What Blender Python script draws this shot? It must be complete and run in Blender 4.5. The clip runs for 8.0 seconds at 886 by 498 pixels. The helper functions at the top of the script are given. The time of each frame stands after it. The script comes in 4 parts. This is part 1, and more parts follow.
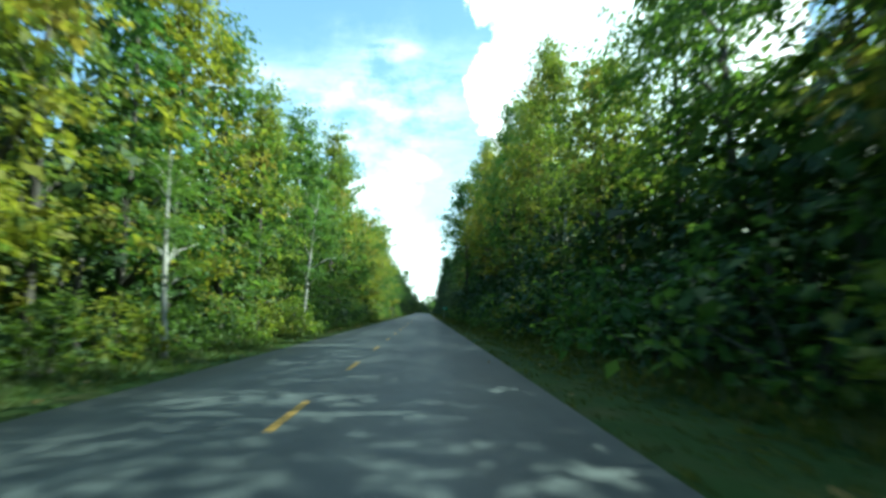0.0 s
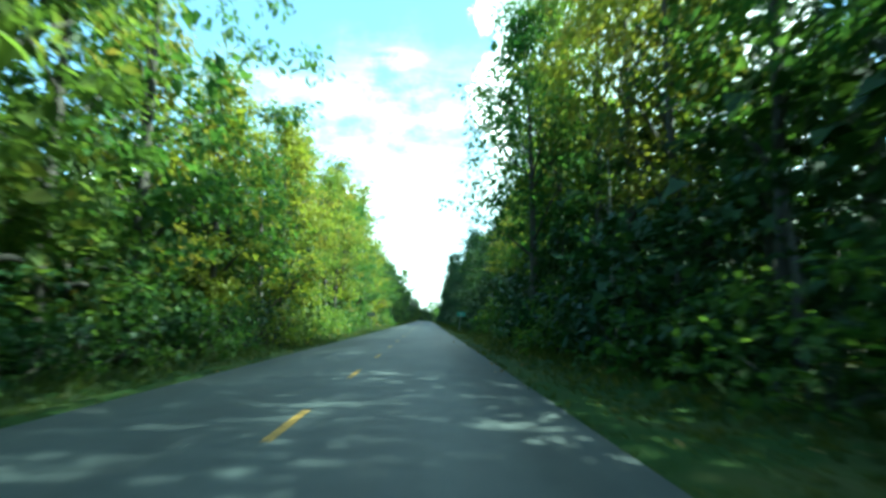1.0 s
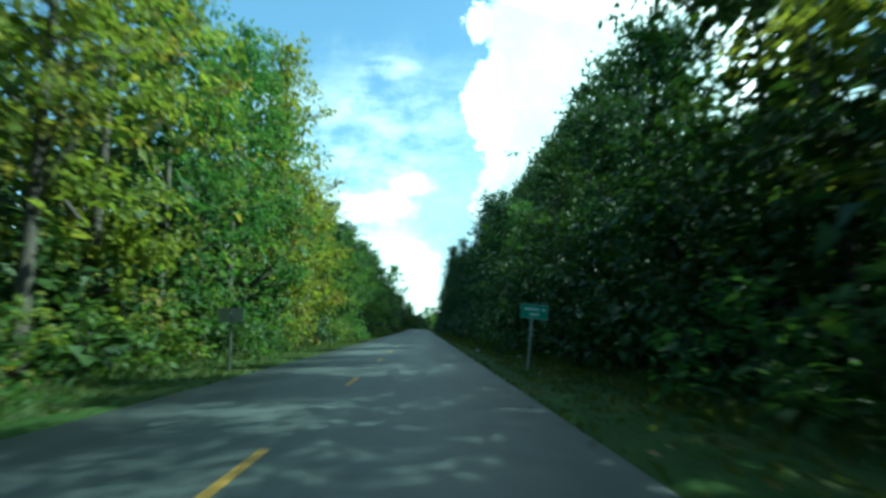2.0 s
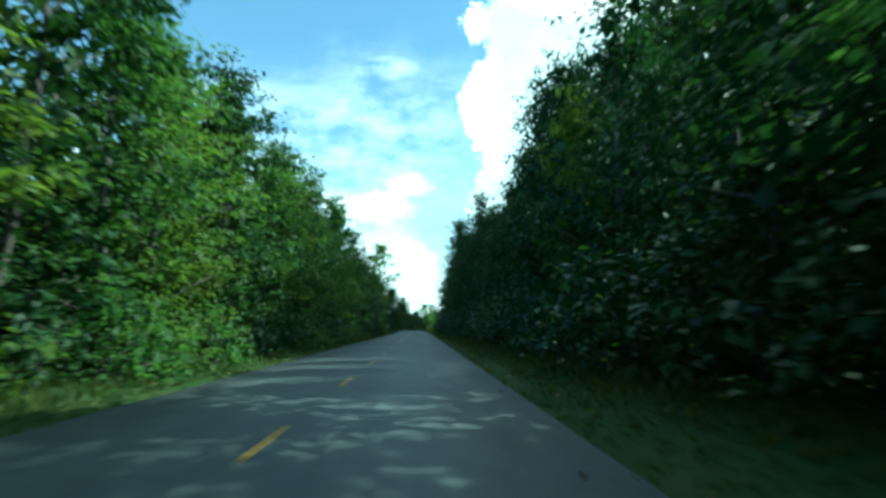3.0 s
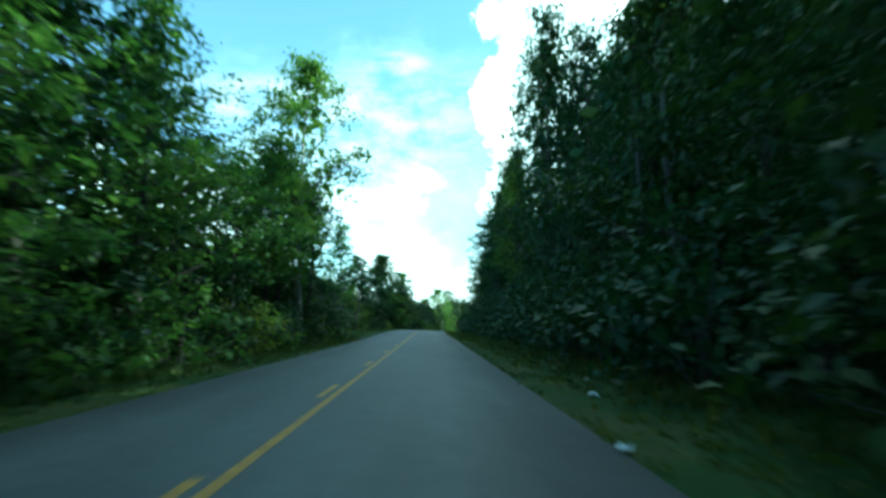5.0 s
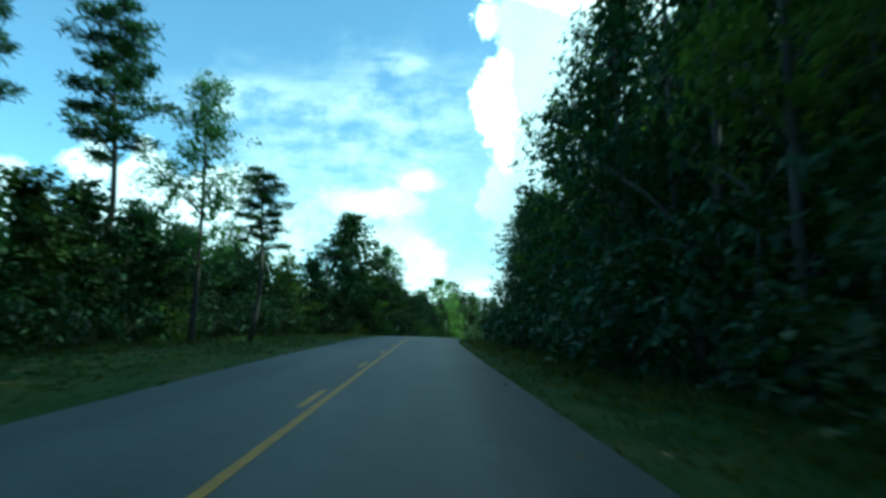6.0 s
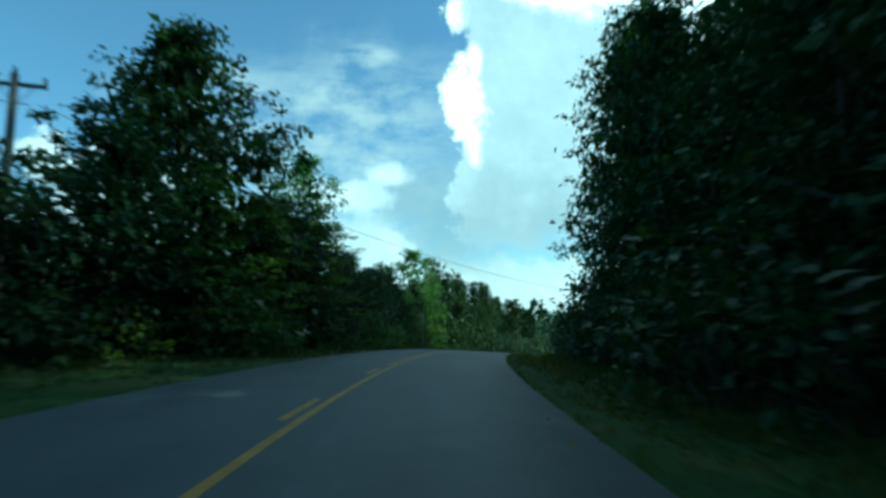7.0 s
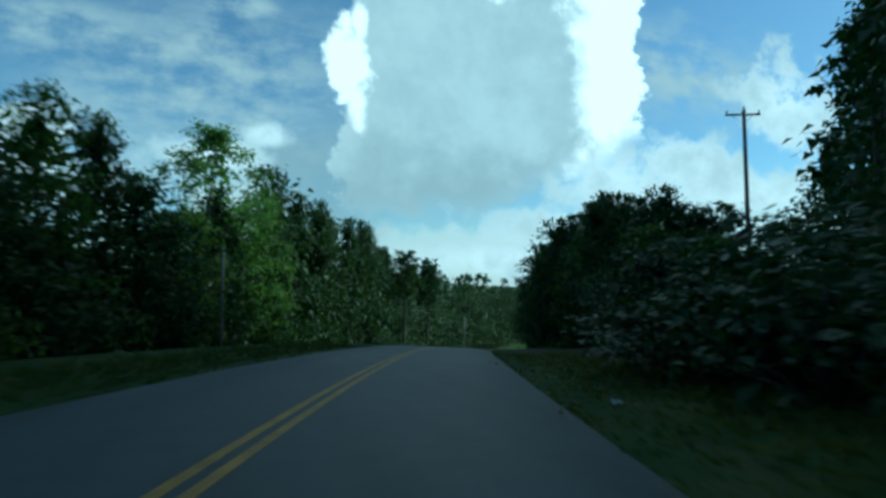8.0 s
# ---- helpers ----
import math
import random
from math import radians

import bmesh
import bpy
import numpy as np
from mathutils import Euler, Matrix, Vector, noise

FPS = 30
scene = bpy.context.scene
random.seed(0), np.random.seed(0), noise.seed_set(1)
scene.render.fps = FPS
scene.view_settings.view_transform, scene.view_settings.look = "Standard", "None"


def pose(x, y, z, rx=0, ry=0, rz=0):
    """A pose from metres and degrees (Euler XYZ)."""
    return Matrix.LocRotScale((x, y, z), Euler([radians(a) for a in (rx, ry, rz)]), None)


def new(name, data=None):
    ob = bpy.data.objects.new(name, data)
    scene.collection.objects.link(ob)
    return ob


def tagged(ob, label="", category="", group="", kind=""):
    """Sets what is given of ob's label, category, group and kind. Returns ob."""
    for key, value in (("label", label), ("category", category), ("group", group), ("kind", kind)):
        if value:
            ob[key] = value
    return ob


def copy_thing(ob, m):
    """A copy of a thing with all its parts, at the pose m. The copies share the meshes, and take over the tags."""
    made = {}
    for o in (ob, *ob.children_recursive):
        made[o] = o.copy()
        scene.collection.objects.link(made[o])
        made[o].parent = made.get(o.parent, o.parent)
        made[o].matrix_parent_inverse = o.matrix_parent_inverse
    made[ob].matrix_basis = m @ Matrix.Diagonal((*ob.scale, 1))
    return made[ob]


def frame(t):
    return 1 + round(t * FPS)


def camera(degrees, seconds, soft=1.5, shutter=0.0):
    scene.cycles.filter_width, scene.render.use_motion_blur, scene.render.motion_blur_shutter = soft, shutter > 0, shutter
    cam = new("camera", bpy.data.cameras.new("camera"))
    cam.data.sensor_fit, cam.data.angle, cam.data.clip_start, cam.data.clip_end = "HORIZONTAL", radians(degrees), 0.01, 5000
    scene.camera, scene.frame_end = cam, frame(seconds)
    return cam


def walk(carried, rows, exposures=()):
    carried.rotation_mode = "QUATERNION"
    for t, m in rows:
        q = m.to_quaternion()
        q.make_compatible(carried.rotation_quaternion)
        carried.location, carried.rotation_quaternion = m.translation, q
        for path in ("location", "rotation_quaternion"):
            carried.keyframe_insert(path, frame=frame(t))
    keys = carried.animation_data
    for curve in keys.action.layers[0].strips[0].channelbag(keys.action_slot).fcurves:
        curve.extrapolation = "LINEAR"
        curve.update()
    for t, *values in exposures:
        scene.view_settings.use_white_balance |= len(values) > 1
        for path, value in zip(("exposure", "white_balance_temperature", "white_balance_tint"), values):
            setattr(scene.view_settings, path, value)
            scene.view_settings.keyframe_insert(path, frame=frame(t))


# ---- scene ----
SPEED = 39.3            # metres a second
LANE = 1.5              # the camera rides this far right of the centre line
EYE = 1.15              # height of the lens over the road
HALF = 3.1              # half the width of the asphalt, left of the centre line
HALF_R = 3.33           # and right of it


# ---- the line of the road: straight, then over a crest and round to the right ----
def ramp(s, a, b):
    return min(1.0, max(0.0, (s - a) / (b - a)))


def bend(s):
    return 0.0055 * ramp(s, 262, 272) - 0.0030 * ramp(s, 312, 326) - 0.0025 * ramp(s, 470, 500)


def sag(s):
    return -0.0013 * ramp(s, 265, 277) + 0.0013 * ramp(s, 384, 394) + 0.0025 * ramp(s, 418, 428) - 0.0025 * ramp(s, 479, 489)


def bank(s):
    """Cross fall: the outside of the bend lies higher."""
    return 0.04 * ramp(s, 232, 252)


STEP = 0.5
S0, S1 = -120.0, 760.0


def build_line():
    rows = []
    x, y, z, head, slope = 0.0, S0, 0.0, 0.0, 0.0
    for i in range(int((S1 - S0) / STEP) + 1):
        s = S0 + i * STEP
        rows.append((x, y, z, head, slope))
        head += bend(s) * STEP
        slope += sag(s) * STEP
        x += math.sin(head) * STEP
        y += math.cos(head) * STEP
        z += slope * STEP
    return rows


LINE = build_line()


def along(s):
    f = (s - S0) / STEP
    i = max(0, min(len(LINE) - 2, int(f)))
    f -= i
    return [a + (b - a) * f for a, b in zip(LINE[i], LINE[i + 1])]


def spot(s, side, up=0.0):
    """A place s metres along the road, side metres right of its centre line."""
    x, y, z, head, slope = along(s)
    return Vector((x + math.cos(head) * side, y - math.sin(head) * side, z + up + bank(s) * (LANE - max(-5.0, min(6.0, side)))))


# ---- camera: seconds, turn to the right, tilt up, lean (degrees), metres right of the centre line ----
cam = camera(76.2, 8.0, soft=3.0, shutter=0.16)
AIM = [
    (0, 1.8, 6.23, 0, 1.5), (0.5, 2.29, 6.87, 0, 1.5), (1, 1.52, 7.0, 0.3, 1.5), (2.5, 2.23, 8.0, -0.5, 1.5), (3, 2.35, 7.81, -0.2, 1.55), (3.5, 2.0, 7.94, -0.2, 1.70),
    (4, 1.89, 7.83, 0.2, 1.6), (4.5, 1.58, 7.63, -0.1, 1.5), (5, 1.25, 7.41, 0.3, 1.5), (6.5, 1.53, 7.46, 0.2, 1.5), (7, 4.48, 6.84, 0, 1.5), (7.5, 10.39, 5.03, 0, 1.5), (8, 16.41, 3.55, 0, 1.5)]
ROWS = []
for t, turn, tilt, lean, lane in AIM:
    eye = spot(SPEED * t, lane, EYE)
    ROWS.append((t, Matrix.Translation(eye) @ Euler((radians(90 + tilt), 0, radians(-turn))).to_matrix().to_4x4() @ pose(0, 0, 0, 0, 0, lean)))
walk(cam, ROWS, [(0.0, 1.45, 5450, -19), (0.5, 1.8, 5300, -26), (1.2, 2.05, 5200, -30), (2.4, 0.75, 4950, -32), (3.0, 1.1, 4900, -32), (3.6, 1.4, 4950, -36), (5.2, 1.6, 4900, -37), (6.4, 0.50, 4650, -33), (7.0, 0.25, 4550, -33), (7.5, -0.05, 4600, -29), (8.0, -0.25, 4550, -27)])

# ---- sky, clouds and sun ----
SUN_UP, SUN_SIDE = 40.0, 88.0     # height; bearing from the road's first line towards the right
world = bpy.data.worlds.new("sky")
scene.world = world
world.use_nodes = True
wn, wl = world.node_tree.nodes, world.node_tree.links
wn.clear()


def wmath(op, a, b=0.0, clamp=False):
    n = wn.new("ShaderNodeMath")
    n.operation, n.use_clamp = op, clamp
    for i, v in enumerate((a, b)):
        if isinstance(v, (int, float)):
            n.inputs[i].default_value = v
        else:
            wl.new(v, n.inputs[i])
    return n.outputs[0]


def wstep(v, lo, hi):
    n = wn.new("ShaderNodeMapRange")
    n.interpolation_type = "SMOOTHSTEP"
    wl.new(v, n.inputs[0])
    n.inputs[1].default_value, n.inputs[2].default_value = lo, hi
    return n.outputs[0]


def wnoise(vec, scale, detail, rough=0.55, stretch=(1, 1, 1)):
    m = wn.new("ShaderNodeMapping")
    m.inputs["Scale"].default_value = stretch
    wl.new(vec, m.inputs[0])
    n = wn.new("ShaderNodeTexNoise")
    wl.new(m.outputs[0], n.inputs["Vector"])
    n.inputs["Scale"].default_value, n.inputs["Detail"].default_value, n.inputs["Roughness"].default_value = scale, detail, rough
    return n.outputs[0]


coord = wn.new("ShaderNodeTexCoord").outputs["Generated"]
sep = wn.new("ShaderNodeSeparateXYZ")
wl.new(coord, sep.inputs[0])
ahead = wmath("MAXIMUM", sep.outputs[1], 0.05)
U, V = wmath("DIVIDE", sep.outputs[0], ahead), wmath("DIVIDE", sep.outputs[2], ahead)
flat = wn.new("ShaderNodeCombineXYZ")
wl.new(U, flat.inputs[0]), wl.new(V, flat.inputs[1])
flat = flat.outputs[0]
billow = wmath("SUBTRACT", wnoise(flat, 15.0, 9.0, 0.62), 0.5)
billow_b = wmath("SUBTRACT", wnoise(flat, 5.0, 6.0, 0.55), 0.5)
wisp = wnoise(flat, 5.0, 7.0, 0.62, (1.0, 2.6, 1.0))


def puff(u, v, ru, rv, edge=0.4, rag=2.6):
    """1 inside a ragged oval of sky, 0 outside it."""
    a = wmath("DIVIDE", wmath("SUBTRACT", U, u), ru)
    b = wmath("DIVIDE", wmath("SUBTRACT", V, v), rv)
    r = wmath("SQRT", wmath("ADD", wmath("MULTIPLY", a, a), wmath("MULTIPLY", b, b)))
    r = wmath("ADD", r, wmath("MULTIPLY", billow, rag))
    r = wmath("ADD", r, wmath("MULTIPLY", billow_b, rag * 1.2))
    return wstep(r, 1.0 + edge * 0.5, 1.0 - edge * 0.5)


def union(*masks):
    out = masks[0]
    for m in masks[1:]:
        out = wmath("MAXIMUM", out, m)
    return out


def vmin(*fields):
    out = fields[0]
    for m in fields[1:]:
        out = wmath("MINIMUM", out, m)
    return out


def plus(*terms):
    out = terms[0]
    for m in terms[1:]:
        out = wmath("ADD", out, m)
    return out


# the towering cloud: an upright body with lumpy flanks, a flat shaded base and bright rims
lump = plus(wmath("MULTIPLY", billow, 0.16), wmath("MULTIPLY", billow_b, 0.20))
flank_l = plus(U, lump, -0.105)
flank_r = wmath("SUBTRACT", plus(lump, 0.735), U)
floor_v = plus(V, wmath("MULTIPLY", lump, 0.6), wmath("MULTIPLY", wmath("MAXIMUM", wmath("SUBTRACT", U, 0.36), 0.0), -0.5), -0.12)
body = wmath("MULTIPLY", wstep(vmin(flank_l, flank_r), -0.004, 0.016), wstep(floor_v, -0.015, 0.05))
rim_r = wstep(plus(U, wmath("MULTIPLY", lump, 1.1)), 0.53, 0.62)
rim_top = wstep(plus(V, wmath("MULTIPLY", lump, 1.2), wmath("MULTIPLY", U, 0.10)), 0.60, 0.66)
rim_l = union(puff(0.122, 0.395, 0.034, 0.056, 0.6, 3.4), puff(0.100, 0.57, 0.022, 0.030, 0.7, 3.0), puff(0.134, 0.32, 0.014, 0.035, 1.1, 3.0), puff(0.138, 0.47, 0.012, 0.03, 1.0, 3.0))
rim = wmath("MAXIMUM", rim_l, wmath("MULTIPLY", union(rim_r, rim_top), body))
base = wmath("MULTIPLY", body, wstep(plus(V, wmath("MULTIPLY", lump, 0.9)), 0.30, 0.15))
skirt = union(puff(0.09, 0.18, 0.085, 0.10, 1.5, 1.8), puff(0.02, 0.21, 0.06, 0.045, 1.4, 2.0))
# heaps of small cumulus, low bright bands and the thin rippled veil
heap = union(puff(-0.60, 0.275, 0.070, 0.050, 0.45), puff(-0.525, 0.27, 0.055, 0.062, 0.45), puff(-0.385, 0.235, 0.075, 0.048, 0.5), puff(-0.46, 0.215, 0.12, 0.05, 0.6), puff(-0.80, 0.22, 0.14, 0.05, 0.5),
             puff(-0.014, 0.100, 0.038, 0.042, 0.5), puff(0.10, 0.050, 0.04, 0.022, 0.7), puff(-0.02, 0.254, 0.04, 0.020, 0.8), puff(-0.10, 0.215, 0.07, 0.030, 1.0),
             puff(0.84, 0.255, 0.13, 0.060, 0.8), puff(1.12, 0.40, 0.13, 0.11, 0.7), puff(0.66, 0.21, 0.13, 0.075, 0.9), puff(0.62, 0.10, 0.22, 0.05, 1.0), puff(1.0, 0.20, 0.25, 0.045, 0.9), puff(0.40, 0.045, 0.16, 0.030, 1.0))
band = union(puff(-0.42, 0.15, 0.34, 0.06, 1.3), puff(0.34, 0.062, 0.34, 0.040, 1.0), puff(0.95, 0.15, 0.36, 0.09, 1.2), puff(-0.08, 0.12, 0.10, 0.06, 1.2), puff(0.0, 0.02, 1.2, 0.05, 1.0, 1.6))
veil_area = union(puff(-0.12, 0.345, 0.25, 0.125, 1.4, 1.4), puff(-0.05, 0.25, 0.16, 0.08, 1.3, 1.4), puff(-0.062, 0.475, 0.060, 0.024, 1.0, 1.4), puff(-0.33, 0.40, 0.16, 0.05, 1.4, 1.2), puff(0.88, 0.45, 0.22, 0.10, 1.3, 1.4))
veil = wmath("MULTIPLY", wstep(plus(wmath("MULTIPLY", wisp, 0.75), wmath("MULTIPLY", billow, 0.5), 0.12), 0.34, 0.64), veil_area)
fore = wstep(sep.outputs[1], 0.08, 0.2)
rest = wstep(wnoise(coord, 2.6, 6.0), 0.58, 0.70)
rest = wmath("MULTIPLY", rest, wmath("SUBTRACT", 1.0, fore))
white, low, pale, grey, dim, thin, soft_grey = (wmath("MULTIPLY", wmath("MULTIPLY", m, k), fore) for m, k in ((rim, 1.0), (heap, 0.92), (band, 0.85), (body, 0.95), (base, 0.75), (veil, 0.85), (skirt, 0.6)))

sky = wn.new("ShaderNodeTexSky")
sky.sky_type, sky.sun_disc = "NISHITA", False
sky.sun_elevation, sky.sun_rotation = radians(SUN_UP), radians(SUN_SIDE)
sky.air_density, sky.dust_density, sky.ozone_density = 1.0, 0.4, 0.6


def wmix(fac, a, b):
    n = wn.new("ShaderNodeMix")
    n.data_type = "RGBA"
    wl.new(fac, n.inputs[0])
    for i, v in ((6, a), (7, b)):
        if isinstance(v, tuple):
            n.inputs[i].default_value = v
        else:
            wl.new(v, n.inputs[i])
    return n.outputs[2]


shade = wstep(plus(billow, billow_b), -0.3, 0.3)
haze = wn.new("ShaderNodeValue")
haze.outputs[0].default_value = 0.07
col = wmix(haze.outputs[0], sky.outputs[0], (3.2, 3.7, 3.8, 1))
col = wmix(rest, col, (4.4, 4.6, 4.7, 1))
col = wmix(thin, col, (5.4, 5.5, 5.3, 1))
col = wmix(pale, col, (6.8, 6.8, 6.4, 1))
col = wmix(soft_grey, col, (3.4, 3.75, 3.8, 1))
col = wmix(low, col, wmix(shade, (6.2, 6.3, 6.2, 1), (9.4, 9.1, 8.9, 1)))
col = wmix(grey, col, wmix(shade, (5.2, 5.5, 5.5, 1), (6.4, 6.6, 6.5, 1)))
col = wmix(dim, col, (3.7, 4.1, 4.2, 1))
col = wmix(white, col, (12.5, 11.6, 11.2, 1))
bg = wn.new("ShaderNodeBackground")
wl.new(col, bg.inputs[0])
bg.inputs[1].default_value = 0.12
wo = wn.new("ShaderNodeOutputWorld")
wl.new(bg.outputs[0], wo.inputs[0])

sun_data = bpy.data.lights.new("sun", "SUN")
sun_data.energy, sun_data.angle, sun_data.color = 5.0, radians(0.6), (1.0, 0.94, 0.80)
sun = new("sun", sun_data)
sun_dir = Vector((math.sin(radians(SUN_SIDE)) * math.cos(radians(SUN_UP)), math.cos(radians(SUN_SIDE)) * math.cos(radians(SUN_UP)), math.sin(radians(SUN_UP))))
sun.rotation_mode = "QUATERNION"
sun.rotation_quaternion = sun_dir.to_track_quat("Z", "Y")
sun.location = (40, -20, 60)


# ---- materials ----
def material(name):
    m = bpy.data.materials.new(name)
    m.use_nodes = True
    nt = m.node_tree
    nt.nodes.clear()
    out = nt.nodes.new("ShaderNodeOutputMaterial")
    return m, nt.nodes, nt.links, out


def noise_node(n, l, scale, detail=4.0, rough=0.55, vec=None, stretch=None):
    t = n.new("ShaderNodeTexNoise")
    t.inputs["Scale"].default_value, t.inputs["Detail"].default_value, t.inputs["Roughness"].default_value = scale, detail, rough
    if vec is None:
        vec = n.new("ShaderNodeTexCoord").outputs["Object"]
    if stretch:
        mp = n.new("ShaderNodeMapping")
        mp.inputs["Scale"].default_value = stretch
        l.new(vec, mp.inputs[0])
        vec = mp.outputs[0]
    l.new(vec, t.inputs["Vector"])
    return t.outputs[0]


def ramp_node(n, l, fac, stops):
    r = n.new("ShaderNodeValToRGB")
    e = r.color_ramp.elements
    while len(e) < len(stops):
        e.new(0.5)
    for el, (p, c) in zip(e, stops):
        el.position, el.color = p, (*c, 1)
    l.new(fac, r.inputs[0])
    return r.outputs[0]


def mix_col(n, l, fac, a, b, mode="MIX"):
    m = n.new("ShaderNodeMix")
    m.data_type, m.blend_type = "RGBA", mode
    for i, v in ((0, fac), (6, a), (7, b)):
        if isinstance(v, tuple):
            m.inputs[i].default_value = (*v, 1)
        elif isinstance(v, (int, float)):
            m.inputs[i].default_value = v
        else:
            l.new(v, m.inputs[i])
    return m.outputs[2]


def bump_node(n, l, height, strength, dist):
    b = n.new("ShaderNodeBump")
    b.inputs["Strength"].default_value, b.inputs["Distance"].default_value = strength, dist
    l.new(height, b.inputs["Height"])
    return b.outputs[0]


def plain(name, stops, scale, rough=0.8, metal=0.0, bump=0.3, dist=0.01, fine=None, stretch=None, gloss=0.5):
    m, n, l, out = material(name)
    p = n.new("ShaderNodeBsdfPrincipled")
    big = noise_node(n, l, scale, 5.0, 0.6, stretch=stretch)
    c = ramp_node(n, l, big, stops)
    small = noise_node(n, l, fine or scale * 14, 4.0, 0.6, stretch=stretch)
    c = mix_col(n, l, 0.35, c, ramp_node(n, l, small, [(0.3, (0.35, 0.35, 0.35)), (0.7, (1, 1, 1))]), "MULTIPLY")
    l.new(c, p.inputs["Base Color"])
    p.inputs["Roughness"].default_value, p.inputs["Metallic"].default_value = rough, metal
    p.inputs["Specular IOR Level"].default_value = gloss
    l.new(bump_node(n, l, small, bump, dist), p.inputs["Normal"])
    l.new(p.outputs[0], out.inputs[0])
    return m


def leaf_material(name, dark, mid, light, autumn=None, glow=0.5):
    """Leaves: matt face, some light through the blade; colour varies from tree to tree and from leaf to leaf."""
    m, n, l, out = material(name)
    tree = n.new("ShaderNodeObjectInfo").outputs["Random"]
    leaf = n.new("ShaderNodeNewGeometry").outputs["Random Per Island"]
    clump = noise_node(n, l, 1.3, 3.0, 0.6)
    both = n.new("ShaderNodeMath")
    both.operation = "MULTIPLY_ADD"
    l.new(leaf, both.inputs[0])
    both.inputs[1].default_value = 0.45
    shift = n.new("ShaderNodeMapRange")
    l.new(clump, shift.inputs[0])
    shift.inputs[1].default_value, shift.inputs[2].default_value, shift.inputs[3].default_value, shift.inputs[4].default_value = 0.3, 0.7, 0.0, 0.55
    l.new(shift.outputs[0], both.inputs[2])
    c_leaf = ramp_node(n, l, both.outputs[0], [(0.0, dark), (0.5, mid), (1.0, light)])
    tint = ramp_node(n, l, tree, [(0.0, (0.72, 0.86, 0.80)), (0.35, (0.95, 1.0, 0.85)), (0.7, (1.12, 1.04, 0.7)), (1.0, (1.35, 1.12, 0.65))])
    c = mix_col(n, l, 1.0, c_leaf, tint, "MULTIPLY")
    patch = noise_node(n, l, 0.45, 3.0)
    if autumn:
        spots = n.new("ShaderNodeMapRange")
        l.new(patch, spots.inputs[0])
        spots.inputs[1].default_value, spots.inputs[2].default_value = 0.52, 0.68
        c = mix_col(n, l, spots.outputs[0], c, autumn)
    d = n.new("ShaderNodeBsdfPrincipled")
    l.new(c, d.inputs["Base Color"])
    d.inputs["Roughness"].default_value = 0.55
    d.inputs["Specular IOR Level"].default_value = 0.28
    tl = n.new("ShaderNodeBsdfTranslucent")
    l.new(mix_col(n, l, 1.0, c, (1.25, 1.28, 0.68), "MULTIPLY"), tl.inputs[0])
    mx = n.new("ShaderNodeMixShader")
    mx.inputs[0].default_value = glow
    l.new(d.outputs[0], mx.inputs[1]), l.new(tl.outputs[0], mx.inputs[2])
    l.new(mx.outputs[0], out.inputs[0])
    return m


def asphalt_material():
    m, n, l, out = material("worn_asphalt")
    obj = n.new("ShaderNodeTexCoord").outputs["Object"]
    p = n.new("ShaderNodeBsdfPrincipled")
    big = noise_node(n, l, 0.35, 5.0, 0.6, obj, (1, 0.35, 1))
    c = ramp_node(n, l, big, [(0.25, (0.032, 0.041, 0.043)), (0.5, (0.049, 0.060, 0.061)), (0.75, (0.076, 0.088, 0.087))])
    grit = noise_node(n, l, 38.0, 4.0, 0.7, obj)
    c = mix_col(n, l, 0.5, c, ramp_node(n, l, grit, [(0.3, (0.5, 0.5, 0.5)), (0.7, (1.25, 1.25, 1.22))]), "MULTIPLY")
    streak = noise_node(n, l, 1.1, 3.0, 0.5, obj, (1, 0.03, 1))
    c = mix_col(n, l, 0.4, c, ramp_node(n, l, streak, [(0.35, (0.6, 0.6, 0.61)), (0.6, (1.15, 1.15, 1.15))]), "MULTIPLY")
    mottle = noise_node(n, l, 2.6, 5.0, 0.7, obj)
    c = mix_col(n, l, 0.5, c, ramp_node(n, l, mottle, [(0.32, (0.6, 0.62, 0.64)), (0.68, (1.3, 1.28, 1.24))]), "MULTIPLY")
    l.new(c, p.inputs["Base Color"])
    p.inputs["Roughness"].default_value = 0.72
    p.inputs["Specular IOR Level"].default_value = 0.4
    l.new(bump_node(n, l, grit, 0.5, 0.006), p.inputs["Normal"])
    l.new(p.outputs[0], out.inputs[0])
    return m


ASPHALT = asphalt_material()
YELLOW = plain("road_paint_yellow", [(0.3, (0.18, 0.115, 0.025)), (0.55, (0.34, 0.205, 0.032)), (0.75, (0.43, 0.26, 0.04))], 5.0, 0.7, fine=45, gloss=0.3)
EARTH = plain("forest_floor", [(0.25, (0.035, 0.032, 0.018)), (0.5, (0.06, 0.055, 0.028)), (0.8, (0.07, 0.085, 0.03))], 0.5, 0.95, bump=0.6, dist=0.05, gloss=0.1)
TURF = plain("mown_grass", [(0.25, (0.020, 0.038, 0.009)), (0.5, (0.032, 0.060, 0.014)), (0.8, (0.09, 0.08, 0.032))], 0.45, 0.95, bump=0.7, dist=0.03, gloss=0.08)
BARK = plain("grey_bark", [(0.25, (0.035, 0.03, 0.024)), (0.5, (0.075, 0.066, 0.055)), (0.8, (0.13, 0.12, 0.10))], 1.6, 0.9, bump=0.8, dist=0.03, stretch=(1, 1, 0.25))
PALE_BARK = plain("pale_bark", [(0.25, (0.22, 0.21, 0.185)), (0.5, (0.36, 0.345, 0.31)), (0.8, (0.48, 0.465, 0.43))], 1.6, 0.85, bump=0.6, dist=0.02, stretch=(1, 1, 0.4))
